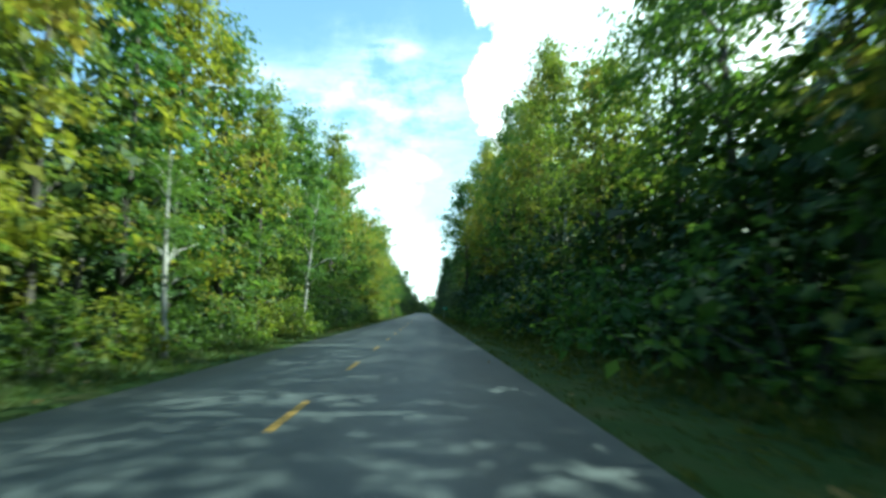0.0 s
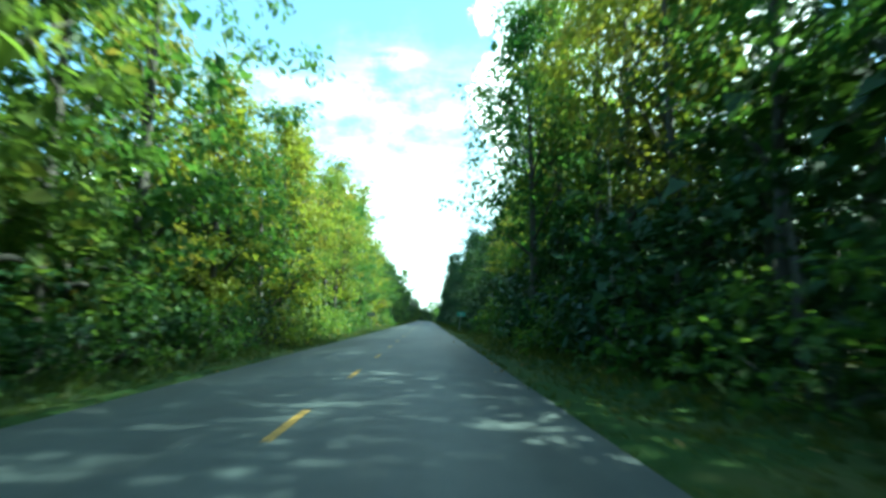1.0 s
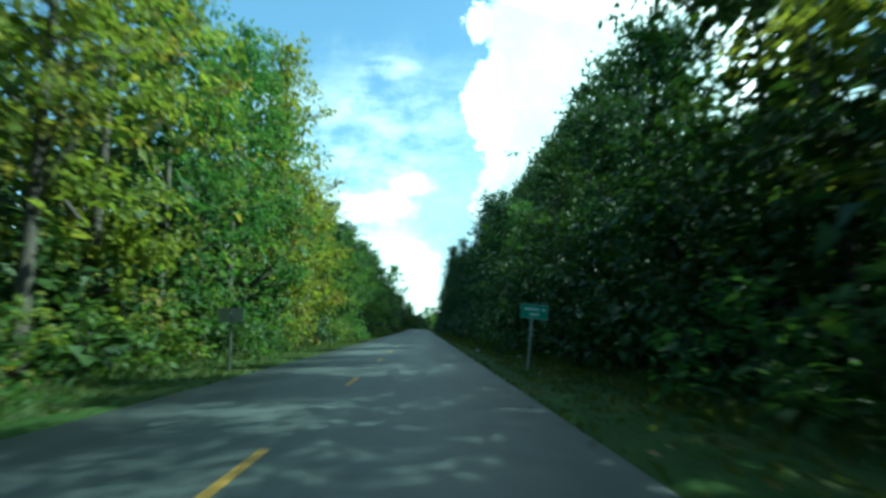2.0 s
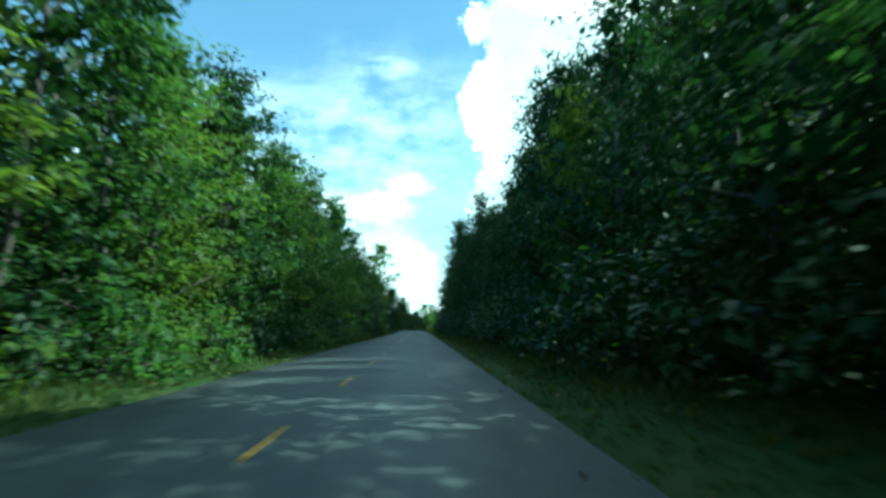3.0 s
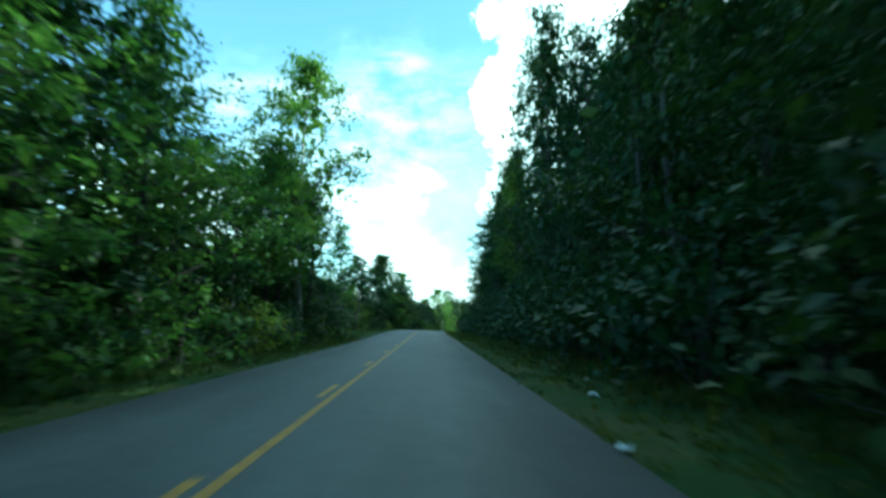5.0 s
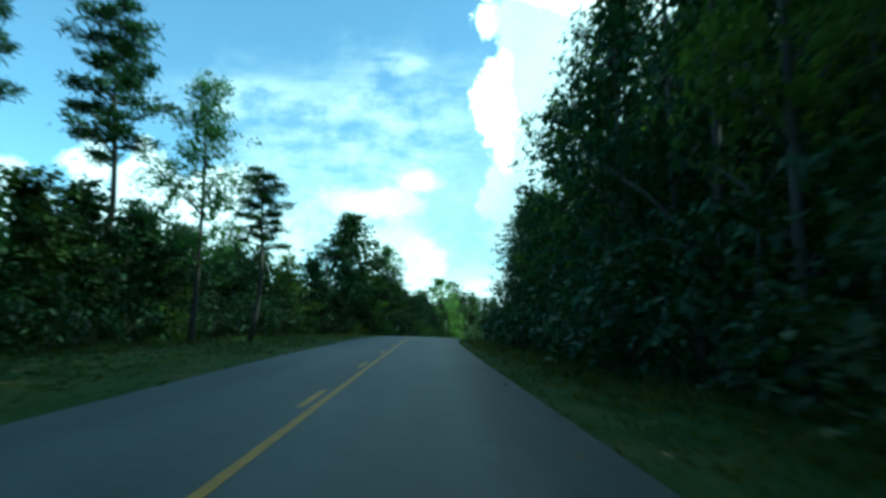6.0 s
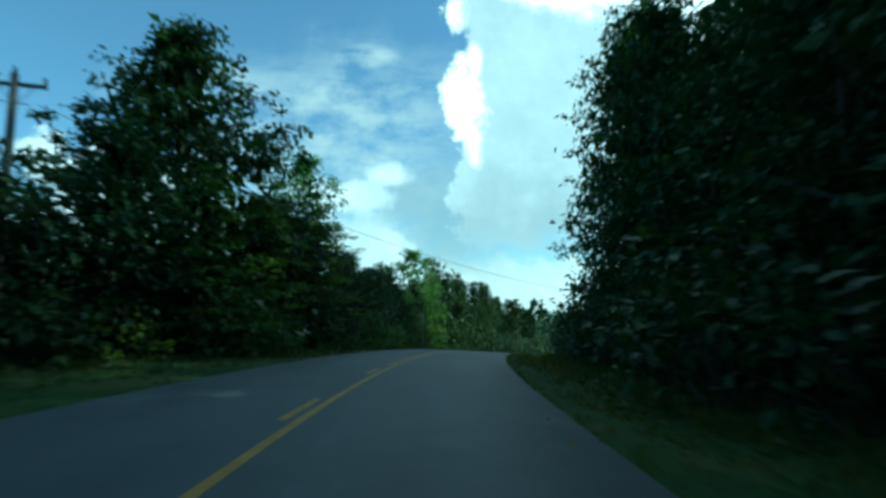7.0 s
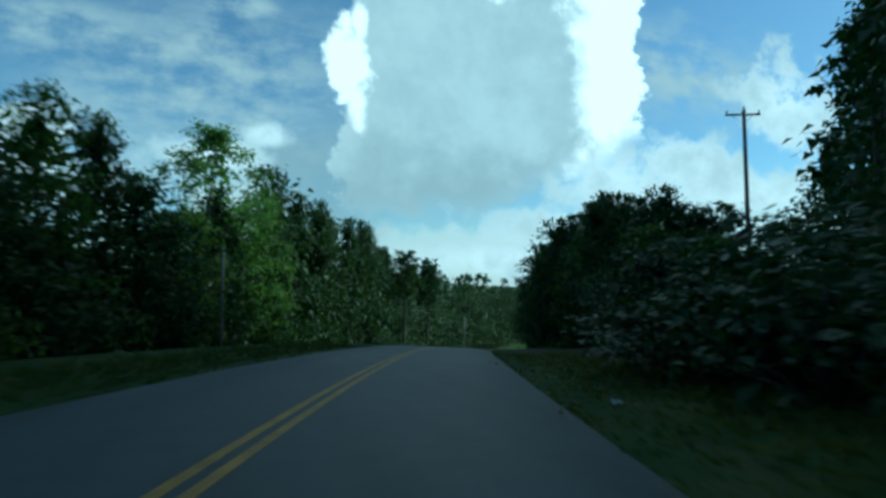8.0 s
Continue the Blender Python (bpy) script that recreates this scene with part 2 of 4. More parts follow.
POLE_WOOD = plain("weathered_pole_wood", [(0.3, (0.10, 0.085, 0.07)), (0.7, (0.20, 0.175, 0.15))], 2.0, 0.85, bump=0.5, stretch=(4, 4, 0.3))
STEEL = plain("galvanised_steel", [(0.3, (0.32, 0.33, 0.33)), (0.7, (0.48, 0.49, 0.49))], 3.0, 0.45, 0.8, 0.1)
POST_WOOD = plain("bleached_post_wood", [(0.3, (0.20, 0.19, 0.17)), (0.7, (0.32, 0.30, 0.27))], 2.0, 0.85, bump=0.5, stretch=(4, 4, 0.3))
SIGN_GREEN = plain("green_sign_sheet", [(0.3, (0.012, 0.26, 0.13)), (0.7, (0.02, 0.32, 0.17))], 3.0, 0.4, bump=0.05)
SIGN_WHITE = plain("white_sign_sheet", [(0.3, (0.60, 0.62, 0.60)), (0.7, (0.74, 0.75, 0.73))], 3.0, 0.45, bump=0.05)
CERAMIC = plain("brown_ceramic", [(0.3, (0.10, 0.07, 0.05)), (0.7, (0.16, 0.12, 0.09))], 6.0, 0.25)
CABLE = plain("black_cable", [(0.3, (0.015, 0.015, 0.016)), (0.7, (0.03, 0.03, 0.03))], 4.0, 0.6)
LEAF_GREEN = leaf_material("broad_leaves", (0.038, 0.075, 0.022), (0.082, 0.14, 0.042), (0.15, 0.205, 0.07), glow=0.57)
LEAF_WARM = leaf_material("turning_leaves", (0.065, 0.10, 0.024), (0.14, 0.18, 0.046), (0.23, 0.25, 0.075), (0.25, 0.185, 0.055), glow=0.6)
# green leaves with shade put into the colour: darker, and passing less light
LEAF_SHADED = leaf_material("shaded_green_leaves", (0.014, 0.032, 0.013), (0.030, 0.060, 0.022), (0.058, 0.098, 0.034), glow=0.3)
LEAF_PALE = leaf_material("pale_leaves", (0.06, 0.11, 0.03), (0.11, 0.18, 0.05), (0.20, 0.27, 0.09))
NEEDLES = leaf_material("pine_needles", (0.012, 0.035, 0.014), (0.03, 0.065, 0.022), (0.06, 0.10, 0.03), glow=0.25)
GRASS = leaf_material("grass_blades", (0.035, 0.058, 0.016), (0.062, 0.085, 0.025), (0.14, 0.13, 0.05))
LITTER = leaf_material("fallen_leaves", (0.10, 0.06, 0.02), (0.20, 0.12, 0.04), (0.32, 0.22, 0.08), glow=0.1)


# ---- building helpers ----
def mesh_of(name, verts, faces, mat, smooth=False):
    me = bpy.data.meshes.new(name)
    me.from_pydata(verts, [], faces)
    me.materials.append(mat)
    if smooth:
        me.polygons.foreach_set("use_smooth", [True] * len(me.polygons))
    me.update()
    return me


def part(name, bm, mat, parent, label=""):
    """Links a bmesh, or a ready mesh, as one mesh object under a thing."""
    if isinstance(bm, bpy.types.Mesh):
        me = bm
    else:
        me = bpy.data.meshes.new(name)
        bmesh.ops.recalc_face_normals(bm, faces=bm.faces)
        bm.to_mesh(me)
        bm.free()
        me.materials.append(mat)
    ob = new(name, me)
    ob.parent = parent
    if label:
        tagged(ob, label)
    return ob


def box(bm, cx, cy, cz, sx, sy, sz, bevel=0.0):
    r = bmesh.ops.create_cube(bm, size=1.0)
    vs = r["verts"]
    bmesh.ops.scale(bm, vec=(sx, sy, sz), verts=vs)
    bmesh.ops.translate(bm, vec=(cx, cy, cz), verts=vs)
    if bevel:
        es = list({e for v in vs for e in v.link_edges})
        bmesh.ops.bevel(bm, geom=es, offset=bevel, segments=2, affect="EDGES")


def tube(verts, faces, points, radii, sides=7):
    """A tapered, bent tube through points, added to verts and faces."""
    base = len(verts)
    for i, (p, r) in enumerate(zip(points, radii)):
        a = points[max(0, i - 1)]
        b = points[min(len(points) - 1, i + 1)]
        d = (Vector(b) - Vector(a)).normalized()
        u = d.cross(Vector((0.31, 0.95, 0.05))).normalized()
        w = d.cross(u)
        for k in range(sides):
            g = 2 * math.pi * k / sides
            verts.append(tuple(Vector(p) + (u * math.cos(g) + w * math.sin(g)) * r))
    for i in range(len(points) - 1):
        for k in range(sides):
            a, b = base + i * sides + k, base + i * sides + (k + 1) % sides
            faces.append((a, b, b + sides, a + sides))
    faces.append(tuple(base + k for k in range(sides))[::-1])
    faces.append(tuple(base + (len(points) - 1) * sides + k for k in range(sides)))


def leaf_arrays(rng, tips, per, spread, size, droop=0.35, flatten=0.45, aspect=0.62):
    """Vertices and faces of folded leaves in sprays about the tips."""
    tips = np.asarray(tips, float)
    n = len(tips) * per
    c = np.repeat(tips, per, axis=0)
    off = rng.normal(0, 1, (n, 3)) * 0.55
    off *= np.array([spread, spread, spread * flatten])
    c = c + off
    d = off / (np.linalg.norm(off, axis=1, keepdims=True) + 1e-6) + rng.normal(0, 0.5, (n, 3))
    d[:, 2] -= droop
    d /= np.linalg.norm(d, axis=1, keepdims=True)
    up = rng.normal(0, 0.34, (n, 3)) + np.array([0, 0, 1.0])
    w = np.cross(d, up)
    w /= np.linalg.norm(w, axis=1, keepdims=True) + 1e-6
    nn = np.cross(w, d)
    ln = size * rng.uniform(0.65, 1.3, (n, 1))
    v = np.empty((n, 4, 3))
    v[:, 0] = c - d * ln * 0.5
    v[:, 1] = c + w * ln * aspect * 0.5 + nn * ln * 0.10 - d * ln * 0.05
    v[:, 2] = c + d * ln * 0.5 - nn * ln * 0.06
    v[:, 3] = c - w * ln * aspect * 0.5 + nn * ln * 0.10 - d * ln * 0.05
    i = np.arange(n)[:, None] * 4
    f = np.concatenate([i + np.array([[0, 1, 2]]), i + np.array([[0, 2, 3]])], axis=0)
    return v.reshape(-1, 3), f


def fast_mesh(name, verts, tris, mat):
    me = bpy.data.meshes.new(name)
    nv, nf = len(verts), len(tris)
    me.vertices.add(nv)
    me.vertices.foreach_set("co", np.asarray(verts, np.float32).ravel())
    me.loops.add(nf * 3)
    me.loops.foreach_set("vertex_index", np.asarray(tris, np.int32).ravel())
    me.polygons.add(nf)
    me.polygons.foreach_set("loop_start", np.arange(0, nf * 3, 3, dtype=np.int32))
    me.materials.append(mat)
    me.update(calc_edges=True)
    return me


def broad_tree(name, seed, height, radius, start, sprays, per, leaf, leaf_mat, bark, top=0.72, trunk_r=0.16, spread=0.75, lean=0.0, hollow=0.55, core=7):
    """A broadleaf tree: bent tapered trunk, limbs, and sprays of single leaves. Stands at the origin."""
    rng = np.random.default_rng(seed)
    root = new(name)
    verts, faces = [], []
    bendx, bendy = rng.normal(0, 0.35, 2)
    axis = []
    for k in range(8):
        f = k / 7
        axis.append((bendx * math.sin(f * 2.6) * 0.6 + lean * f * f, bendy * math.sin(f * 2.1) * 0.6, -0.3 + f * height * 0.93))
    tube(verts, faces, axis, [trunk_r * (1.35 if k == 0 else 1) * (1 - k / 7.6) + 0.012 for k in range(8)])
    ax = np.array(axis)
    lobes = rng.uniform(0, 2 * math.pi, 3)
    tips = []
    while len(tips) < sprays:
        f = rng.uniform(0, 1) ** 0.9
        z = height * (start + (1 - start) * f)
        prof = (math.sin(math.pi * min(1.0, max(0.02, f * top + (1 - top) * f * f + 0.16)) ** 0.95)) ** 0.6
        g = rng.uniform(0, 2 * math.pi)
        wob = 1 + 0.22 * math.sin(2 * g + lobes[0] + 5 * f) + 0.16 * math.sin(5 * g + lobes[1] + 9 * f)
        r = radius * prof * wob * (hollow + (1 - hollow) * math.sqrt(rng.uniform(0, 1)))
        cx, cy = np.interp(z, ax[:, 2], ax[:, 0]), np.interp(z, ax[:, 2], ax[:, 1])
        tips.append((cx + r * math.cos(g), cy + r * math.sin(g), z))
    for i in range(0, len(tips), max(3, len(tips) // 14)):
        x, y, z = tips[i]
        zb = max(0.12 * height, z - 0.55 * math.hypot(x, y) - 0.4)
        bx, by = np.interp(zb, ax[:, 2], ax[:, 0]), np.interp(zb, ax[:, 2], ax[:, 1])
        rb = trunk_r * (1 - zb / height) * 0.42 + 0.012
        mid = ((bx + x) / 2 + rng.normal(0, 0.12), (by + y) / 2 + rng.normal(0, 0.12), (zb * 0.45 + z * 0.55) + 0.15)
        tube(verts, faces, [(bx, by, zb), mid, (x, y, z)], [rb, rb * 0.65, 0.008], 4)
    part("trunk", mesh_of("trunk", verts, faces, bark, True), bark, root)
    boughs = np.repeat(np.asarray(tips), 4, axis=0)
    boughs = boughs + rng.normal(0, 1, boughs.shape) * np.array([spread, spread, spread * 0.38])
    v, f = leaf_arrays(rng, boughs, per // 4, 0.42, leaf)
    if core:
        inner = np.asarray(tips) * np.array([0.5, 0.5, 0.92])
        v2, f2 = leaf_arrays(rng, inner, core, radius * 0.3, leaf * 2.4, flatten=0.7)
        v, f = np.concatenate([v, v2]), np.concatenate([f, f2 + len(v)])
    part("crown", fast_mesh("crown", v, f, leaf_mat), leaf_mat, root)
    return root


def pine_tree(name, seed, height, radius, start, layers, leaf=0.32):
    """A pine: straight bare trunk, level limbs in storeys with tufts of needles."""
    rng = np.random.default_rng(seed)
    root = new(name)
    verts, faces = [], []
    axis = [(0.25 * math.sin(k * 0.7), 0.15 * math.cos(k), -0.3 + height * k / 7) for k in range(8)]
    tube(verts, faces, axis, [0.17 * (1 - k / 7.8) + 0.01 for k in range(8)])
    ax = np.array(axis)
    tips = []
    for i in range(layers):
        f = i / (layers - 1)
        z = height * (start + (0.99 - start) * f)
        r = radius * (1.0 - 0.55 * f) * rng.uniform(0.55, 1.15)
        g = i * 2.4 + rng.normal(0, 0.3)
        cx, cy = np.interp(z, ax[:, 2], ax[:, 0]), np.interp(z, ax[:, 2], ax[:, 1])
        end = (cx + r * math.cos(g), cy + r * math.sin(g), z + r * 0.18)
        mid = (cx + r * 0.5 * math.cos(g + 0.12), cy + r * 0.5 * math.sin(g + 0.12), z + r * 0.02)
        tube(verts, faces, [(cx, cy, z - 0.1), mid, end], [0.05 * (1.2 - f), 0.032, 0.008], 5)
        for k in range(9):
            q = 0.35 + 0.65 * k / 8
            tips.append((cx + r * q * math.cos(g) + rng.normal(0, 0.22), cy + r * q * math.sin(g) + rng.normal(0, 0.22), z + r * 0.18 * q + rng.normal(0, 0.08)))
    part("trunk", mesh_of("trunk", verts, faces, BARK, True), BARK, root)
    v, f = leaf_arrays(rng, tips, 26, 0.36, leaf, droop=-0.1, flatten=0.45, aspect=0.16)
    part("crown", fast_mesh("crown", v, f, NEEDLES), NEEDLES, root)
    return root


def shrub(name, seed, height, radius, sprays, per, leaf, leaf_mat):
    """A bush of many stems, leafy to the ground."""
    rng = np.random.default_rng(seed)
    root = new(name)
    verts, faces, tips = [], [], []
    for i in range(sprays):
        g = rng.uniform(0, 2 * math.pi)
        f = rng.uniform(0.05, 1)
        r = radius * math.sqrt(rng.uniform(0.1, 1)) * math.sqrt(max(0.05, 1 - (f - 0.25) ** 2))
        tips.append((r * math.cos(g), r * math.sin(g), height * f * (1 - 0.35 * (r / radius) ** 2)))
    for x, y, z in tips[::3]:
        tube(verts, faces, [(x * 0.15, y * 0.15, -0.1), (x * 0.5, y * 0.5, z * 0.6), (x, y, z)], [0.025, 0.016, 0.005], 4)
    part("branchwork", mesh_of("branchwork", verts, faces, BARK, True), BARK, root)
    v, f = leaf_arrays(rng, tips, per, 0.5, leaf, droop=0.25, flatten=0.6)
    part("foliage", fast_mesh("foliage", v, f, leaf_mat), leaf_mat, root)
    return root


# ---- road, verges and ground ----
def strip(name, sides, s_from, s_to, step, mat, drop):
    """A ribbon along the road; sides: (offset, height) from left to right."""
    verts, faces = [], []
    count = int((s_to - s_from) / step) + 1
    w = len(sides)
    for i in range(count):
        s = s_from + i * step
        for o, h in sides:
            verts.append(tuple(spot(s, o, h + drop)))
    for i in range(count - 1):
        for k in range(w - 1):
            a = i * w + k
            faces.append((a, a + 1, a + w + 1, a + w))
    return new(name, mesh_of(name, verts, faces, mat, True))


road = strip("road", [(-HALF - 0.06, -0.14), (-HALF, -0.01), (-1.6, 0.035), (0, 0.05), (1.6, 0.035), (HALF_R, -0.01), (HALF_R + 0.06, -0.14)], -100, 700, 2.0, ASPHALT, -0.05)
tagged(road, "worn grey two-lane asphalt road without edge lines", "road", kind="structure")


def shade_hill(s, side):
    """A wooded rise behind the right-hand trees, unseen, added to block the sun."""
    f = ramp(side, 14, 34)
    return (24.0 + 18.0 * ramp(s, 316, 330)) * f * f * (3 - 2 * f) * ramp(s, 134, 154) * (1 - ramp(s, 372, 400)) * (1 - 0.999 * ramp(side, 70, 200))


def ground_height(x, y):
    s = y if y < 262 else 262 + (y - 262) * 1.02
    line = along(min(max(s, S0), S1 - 1))
    return line[2] + shade_hill(s, (x - line[0]) - 6.0 * ramp(s, 312, 322) - 30.0 * ramp(s, 335, 370))


def build_ground():
    ys = [-2500, -600, -120] + list(range(-80, 560, 8)) + [600, 700, 900, 1400, 2600, 4200]
    xs = [-3000, -900, -250, -90, -50] + list(range(-36, 121, 6)) + [150, 220, 400, 1000, 3000]
    verts = []
    for y in ys:
        for x in xs:
            verts.append((x, y, ground_height(x, y) - 0.42))
    w = len(xs)
    faces = [(i * w + k, i * w + k + 1, (i + 1) * w + k + 1, (i + 1) * w + k) for i in range(len(ys) - 1) for k in range(w - 1)]
    return new("ground", mesh_of("ground", verts, faces, EARTH, True))


tagged(build_ground(), "dark leaf-strewn forest ground under the trees", "ground", kind="structure")


def verge(name, side, widths):
    rng = random.Random(4 if side > 0 else 5)
    verts, faces = [], []
    half = HALF_R if side > 0 else HALF
    count = 401
    w = 6
    for i in range(count):
        s = -100 + i * 2.0
        wide = widths(s)
        prof = [(half - 0.02 + rng.uniform(-0.04, 0.05), -0.085), (half + 0.35, -0.05 + rng.uniform(-0.02, 0.02)), (half + 0.5 * wide, -0.12 + rng.uniform(-0.04, 0.04)),
                (half + wide, -0.10 + rng.uniform(-0.05, 0.05)), (half + wide + 4, -0.05), (half + wide + 12, -0.6)]
        if side < 0:
            prof = [(-o, h) for o, h in prof][::-1]
        for o, h in prof:
            verts.append(tuple(spot(s, o, h)))
    for i in range(count - 1):
        for k in range(w - 1):
            a = i * w + k
            faces.append((a, a + 1, a + w + 1, a + w))
    return new(name, mesh_of(name, verts, faces, TURF, True))


def left_width(s):
    return 1.5 + 1.2 * (ramp(s, 84, 92) - ramp(s, 108, 116)) + 5.0 * (ramp(s, 236, 250) - ramp(s, 280, 296))


def right_width(s):
    return 2.4 + 1.0 * ramp(s, 300, 330)


tagged(verge("verge_left", -1, left_width), "mown green grass verge beside the asphalt", "grass verge", kind="structure")
tagged(verge("verge_right", 1, right_width), "shaded grass verge beside the asphalt", "grass verge", kind="structure")


def paint(name, s_from, s_to, offset, width=0.11):
    verts, faces = [], []
    count = max(2, int((s_to - s_from) / 1.0) + 1)
    for i in range(count):
        s = s_from + (s_to - s_from) * i / (count - 1)
        for o in (offset - width / 2, offset + width / 2):
            verts.append(tuple(spot(s, o, 0.0045 - 0.0094 * abs(o))))
    for i in range(count - 1):
        a = 2 * i
        faces.append((a, a + 1, a + 3, a + 2))
    ob = new(name, mesh_of(name, verts, faces, YELLOW))
    return ob


DASH, GAP = 1.8, 6.35
first = [11.2 + 5.6 * k for k in range(-6, 11)]
later = [97.6 + GAP * k for k in range(0, 10)]
bridge = [first[-1] + (later[0] - first[-1]) * k / 4 for k in (1, 2, 3)]
for s in first + bridge + later:
    tagged(paint("centre_dash", s, s + DASH, 0.0), "short yellow painted dash on the asphalt", "road marking", "yellow centre dashes")
tagged(paint("solid_centre_line", 161.0, 640, 0.0), "solid yellow painted line along the asphalt", "road marking")
for k in range(21):
    s = 161.0 + GAP * k
    tagged(paint("centre_dash", s, s + DASH, -0.21), "short yellow painted dash beside the solid line", "road marking", "yellow centre dashes")
tagged(paint("solid_centre_line", 291.0, 640, -0.21), "second solid yellow line of the double centre line", "road marking")

# ---- trees ----
kinds = {}


def keep(key, ob, label, category, group):
    tagged(ob, label, category, group)
    ob.location = (0, 0, -500)
    kinds[key] = [ob, False]


def put(key, s, side, scale=1.0, turn=0.0, tall=1.0, sink=0.1, tip=0.0):
    p = spot(s, side, -sink)
    m = Matrix.Translation(p) @ Matrix.Rotation(radians(tip), 4, "Y") @ Matrix.Rotation(turn, 4, "Z") @ Matrix.Diagonal((scale, scale, scale * tall, 1))
    ob, used = kinds[key]
    if not used:
        ob.matrix_basis = m
        kinds[key][1] = True
        return ob
    return copy_thing(ob, m @ Matrix.Diagonal((1 / ob.scale.x, 1 / ob.scale.y, 1 / ob.scale.z, 1)))


G = "roadside trees"
keep("edge_a", broad_tree("broadleaf_tree", 11, 12.0, 2.5, 0.06, 66, 76, 0.2, LEAF_GREEN, BARK, spread=0.5), "leafy green broadleaf tree branched down to the ground", "tree", G)
keep("edge_b", broad_tree("broadleaf_tree", 12, 12.0, 2.3, 0.10, 60, 80, 0.195, LEAF_WARM, BARK, spread=0.5), "yellowing broadleaf tree at the edge of the wood", "tree", G)
keep("edge_c", broad_tree("broadleaf_tree", 13, 12.0, 2.8, 0.07, 66, 72, 0.21, LEAF_SHADED, BARK, spread=0.55), "dense broadleaf tree with shade-darkened green leaves", "tree", G)
keep("edge_d", broad_tree("broadleaf_tree", 24, 12.0, 2.4, 0.05, 66, 76, 0.195, LEAF_GREEN, BARK, spread=0.45, hollow=0.65), "full green broadleaf tree with lumpy boughs", "tree", G)
keep("tall_a", broad_tree("broadleaf_tree", 14, 12.0, 2.4, 0.30, 74, 104, 0.17, LEAF_GREEN, BARK, hollow=0.35, spread=0.48, core=4), "tall green broadleaf tree with a bare lower trunk", "tree", G)
keep("tall_b", broad_tree("broadleaf_tree", 15, 12.0, 2.5, 0.28, 68, 100, 0.165, LEAF_WARM, BARK, hollow=0.3, spread=0.45, core=3), "tall thin-crowned tree with light yellow-green leaves", "tree", G)
keep("airy", broad_tree("broadleaf_tree", 16, 12.0, 2.0, 0.34, 42, 60, 0.18, LEAF_PALE, PALE_BARK, hollow=0.25, spread=0.35, core=0), "slender tree with thin pale leaves and sky between them", "tree", G)
keep("oak", broad_tree("oak_tree", 25, 11.5, 4.3, 0.16, 150, 80, 0.25, LEAF_SHADED, BARK, trunk_r=0.26, spread=0.55, hollow=0.6, core=10), "broad round-crowned tree with shade-darkened green leaves", "tree", G)
keep("pale", broad_tree("broadleaf_tree", 26, 12.0, 2.7, 0.48, 76, 76, 0.2, LEAF_PALE, PALE_BARK, hollow=0.4, spread=0.42, core=4), "round pale green tree standing over darker ones", "tree", G)
keep("scrub_a", broad_tree("broadleaf_tree", 31, 6.5, 2.3, 0.03, 58, 60, 0.21, LEAF_SHADED, BARK, spread=0.42, trunk_r=0.09), "low tree with shade-darkened green leaves down to the ground", "tree", G)
keep("scrub_b", broad_tree("broadleaf_tree", 32, 6.5, 2.2, 0.03, 54, 60, 0.21, LEAF_GREEN, BARK, spread=0.42, trunk_r=0.09), "low green tree leafy to the ground", "tree", G)
keep("pine", pine_tree("pine_tree", 19, 11.0, 2.4, 0.55, 26), "tall pine with a bare trunk and level limbs", "pine", "pines")
keep("bush_a", shrub("bush", 21, 2.4, 1.4, 25, 20, 0.235, LEAF_GREEN), "green leafy bush at the edge of the wood", "bush", "roadside bushes")
keep("bush_b", shrub("bush", 22, 2.0, 1.3, 25, 20, 0.225, LEAF_WARM), "yellow-green bush at the edge of the wood", "bush", "roadside bushes")
keep("bush_c", shrub("bush", 23, 2.6, 1.5, 25, 20, 0.235, LEAF_SHADED), "bush with shade-darkened green leaves under the trees", "bush", "roadside bushes")
R = random.Random(8)


def pick(*pairs):
    t = R.uniform(0, sum(w for _, w in pairs))
    for k, w in pairs:
        t -= w
        if t <= 0:
            return k
    return pairs[-1][0]


def profile(knots, s):
    """Height between the knots (metres along the road, height)."""
    for (a, ha), (b, hb) in zip(knots, knots[1:]):
        if s <= b:
            return ha + (hb - ha) * ramp(s, a, b)
    return knots[-1][1]


LEFT_TOPS = [(0, 13.2), (18, 14.2), (26, 15.5), (34, 12.9), (44, 16.4), (50, 14.8), (57, 13.4), (63, 11.3), (78, 13.4), (86, 11.6), (100, 15.3), (113, 15.9), (121, 11.8), (131, 11.9), (140, 12.7), (150, 11.6), (165, 13.3), (178, 13.6), (184, 9.9),
             (196, 10.2), (206, 10.9), (216, 10.4), (226, 10.2), (236, 11.5), (284, 11.0), (294, 7.4), (306, 7.4), (311, 6.5), (322, 6.2), (331, 8.0), (337, 10.2), (340, 7.0), (345, 6.6), (350, 9.5), (354, 11.5), (372, 14.5)]
RIGHT_TOPS = [(0, 13.0), (15, 13.0), (24, 12.0), (38, 15.3), (50, 17.0), (70, 15.5), (78, 11.8), (90, 11.5), (100, 10.2), (107, 8.8), (112, 9.0), (118, 10.5), (126, 10.3), (132, 8.7), (137, 10.3), (141, 13.3), (152, 15.0), (160, 18.0),
              (176, 11.8), (184, 16.6), (193, 17.1), (200, 13.1), (207, 11.3), (216, 12.7), (224, 16.3), (232, 19.6), (245, 18.8), (256, 17.5), (267, 14.0), (273, 11.0), (284, 11.5), (297, 12.0), (302, 17.5)]


def left_height(s):
    return profile(LEFT_TOPS, s)


def right_height(s):
    return profile(RIGHT_TOPS, s)


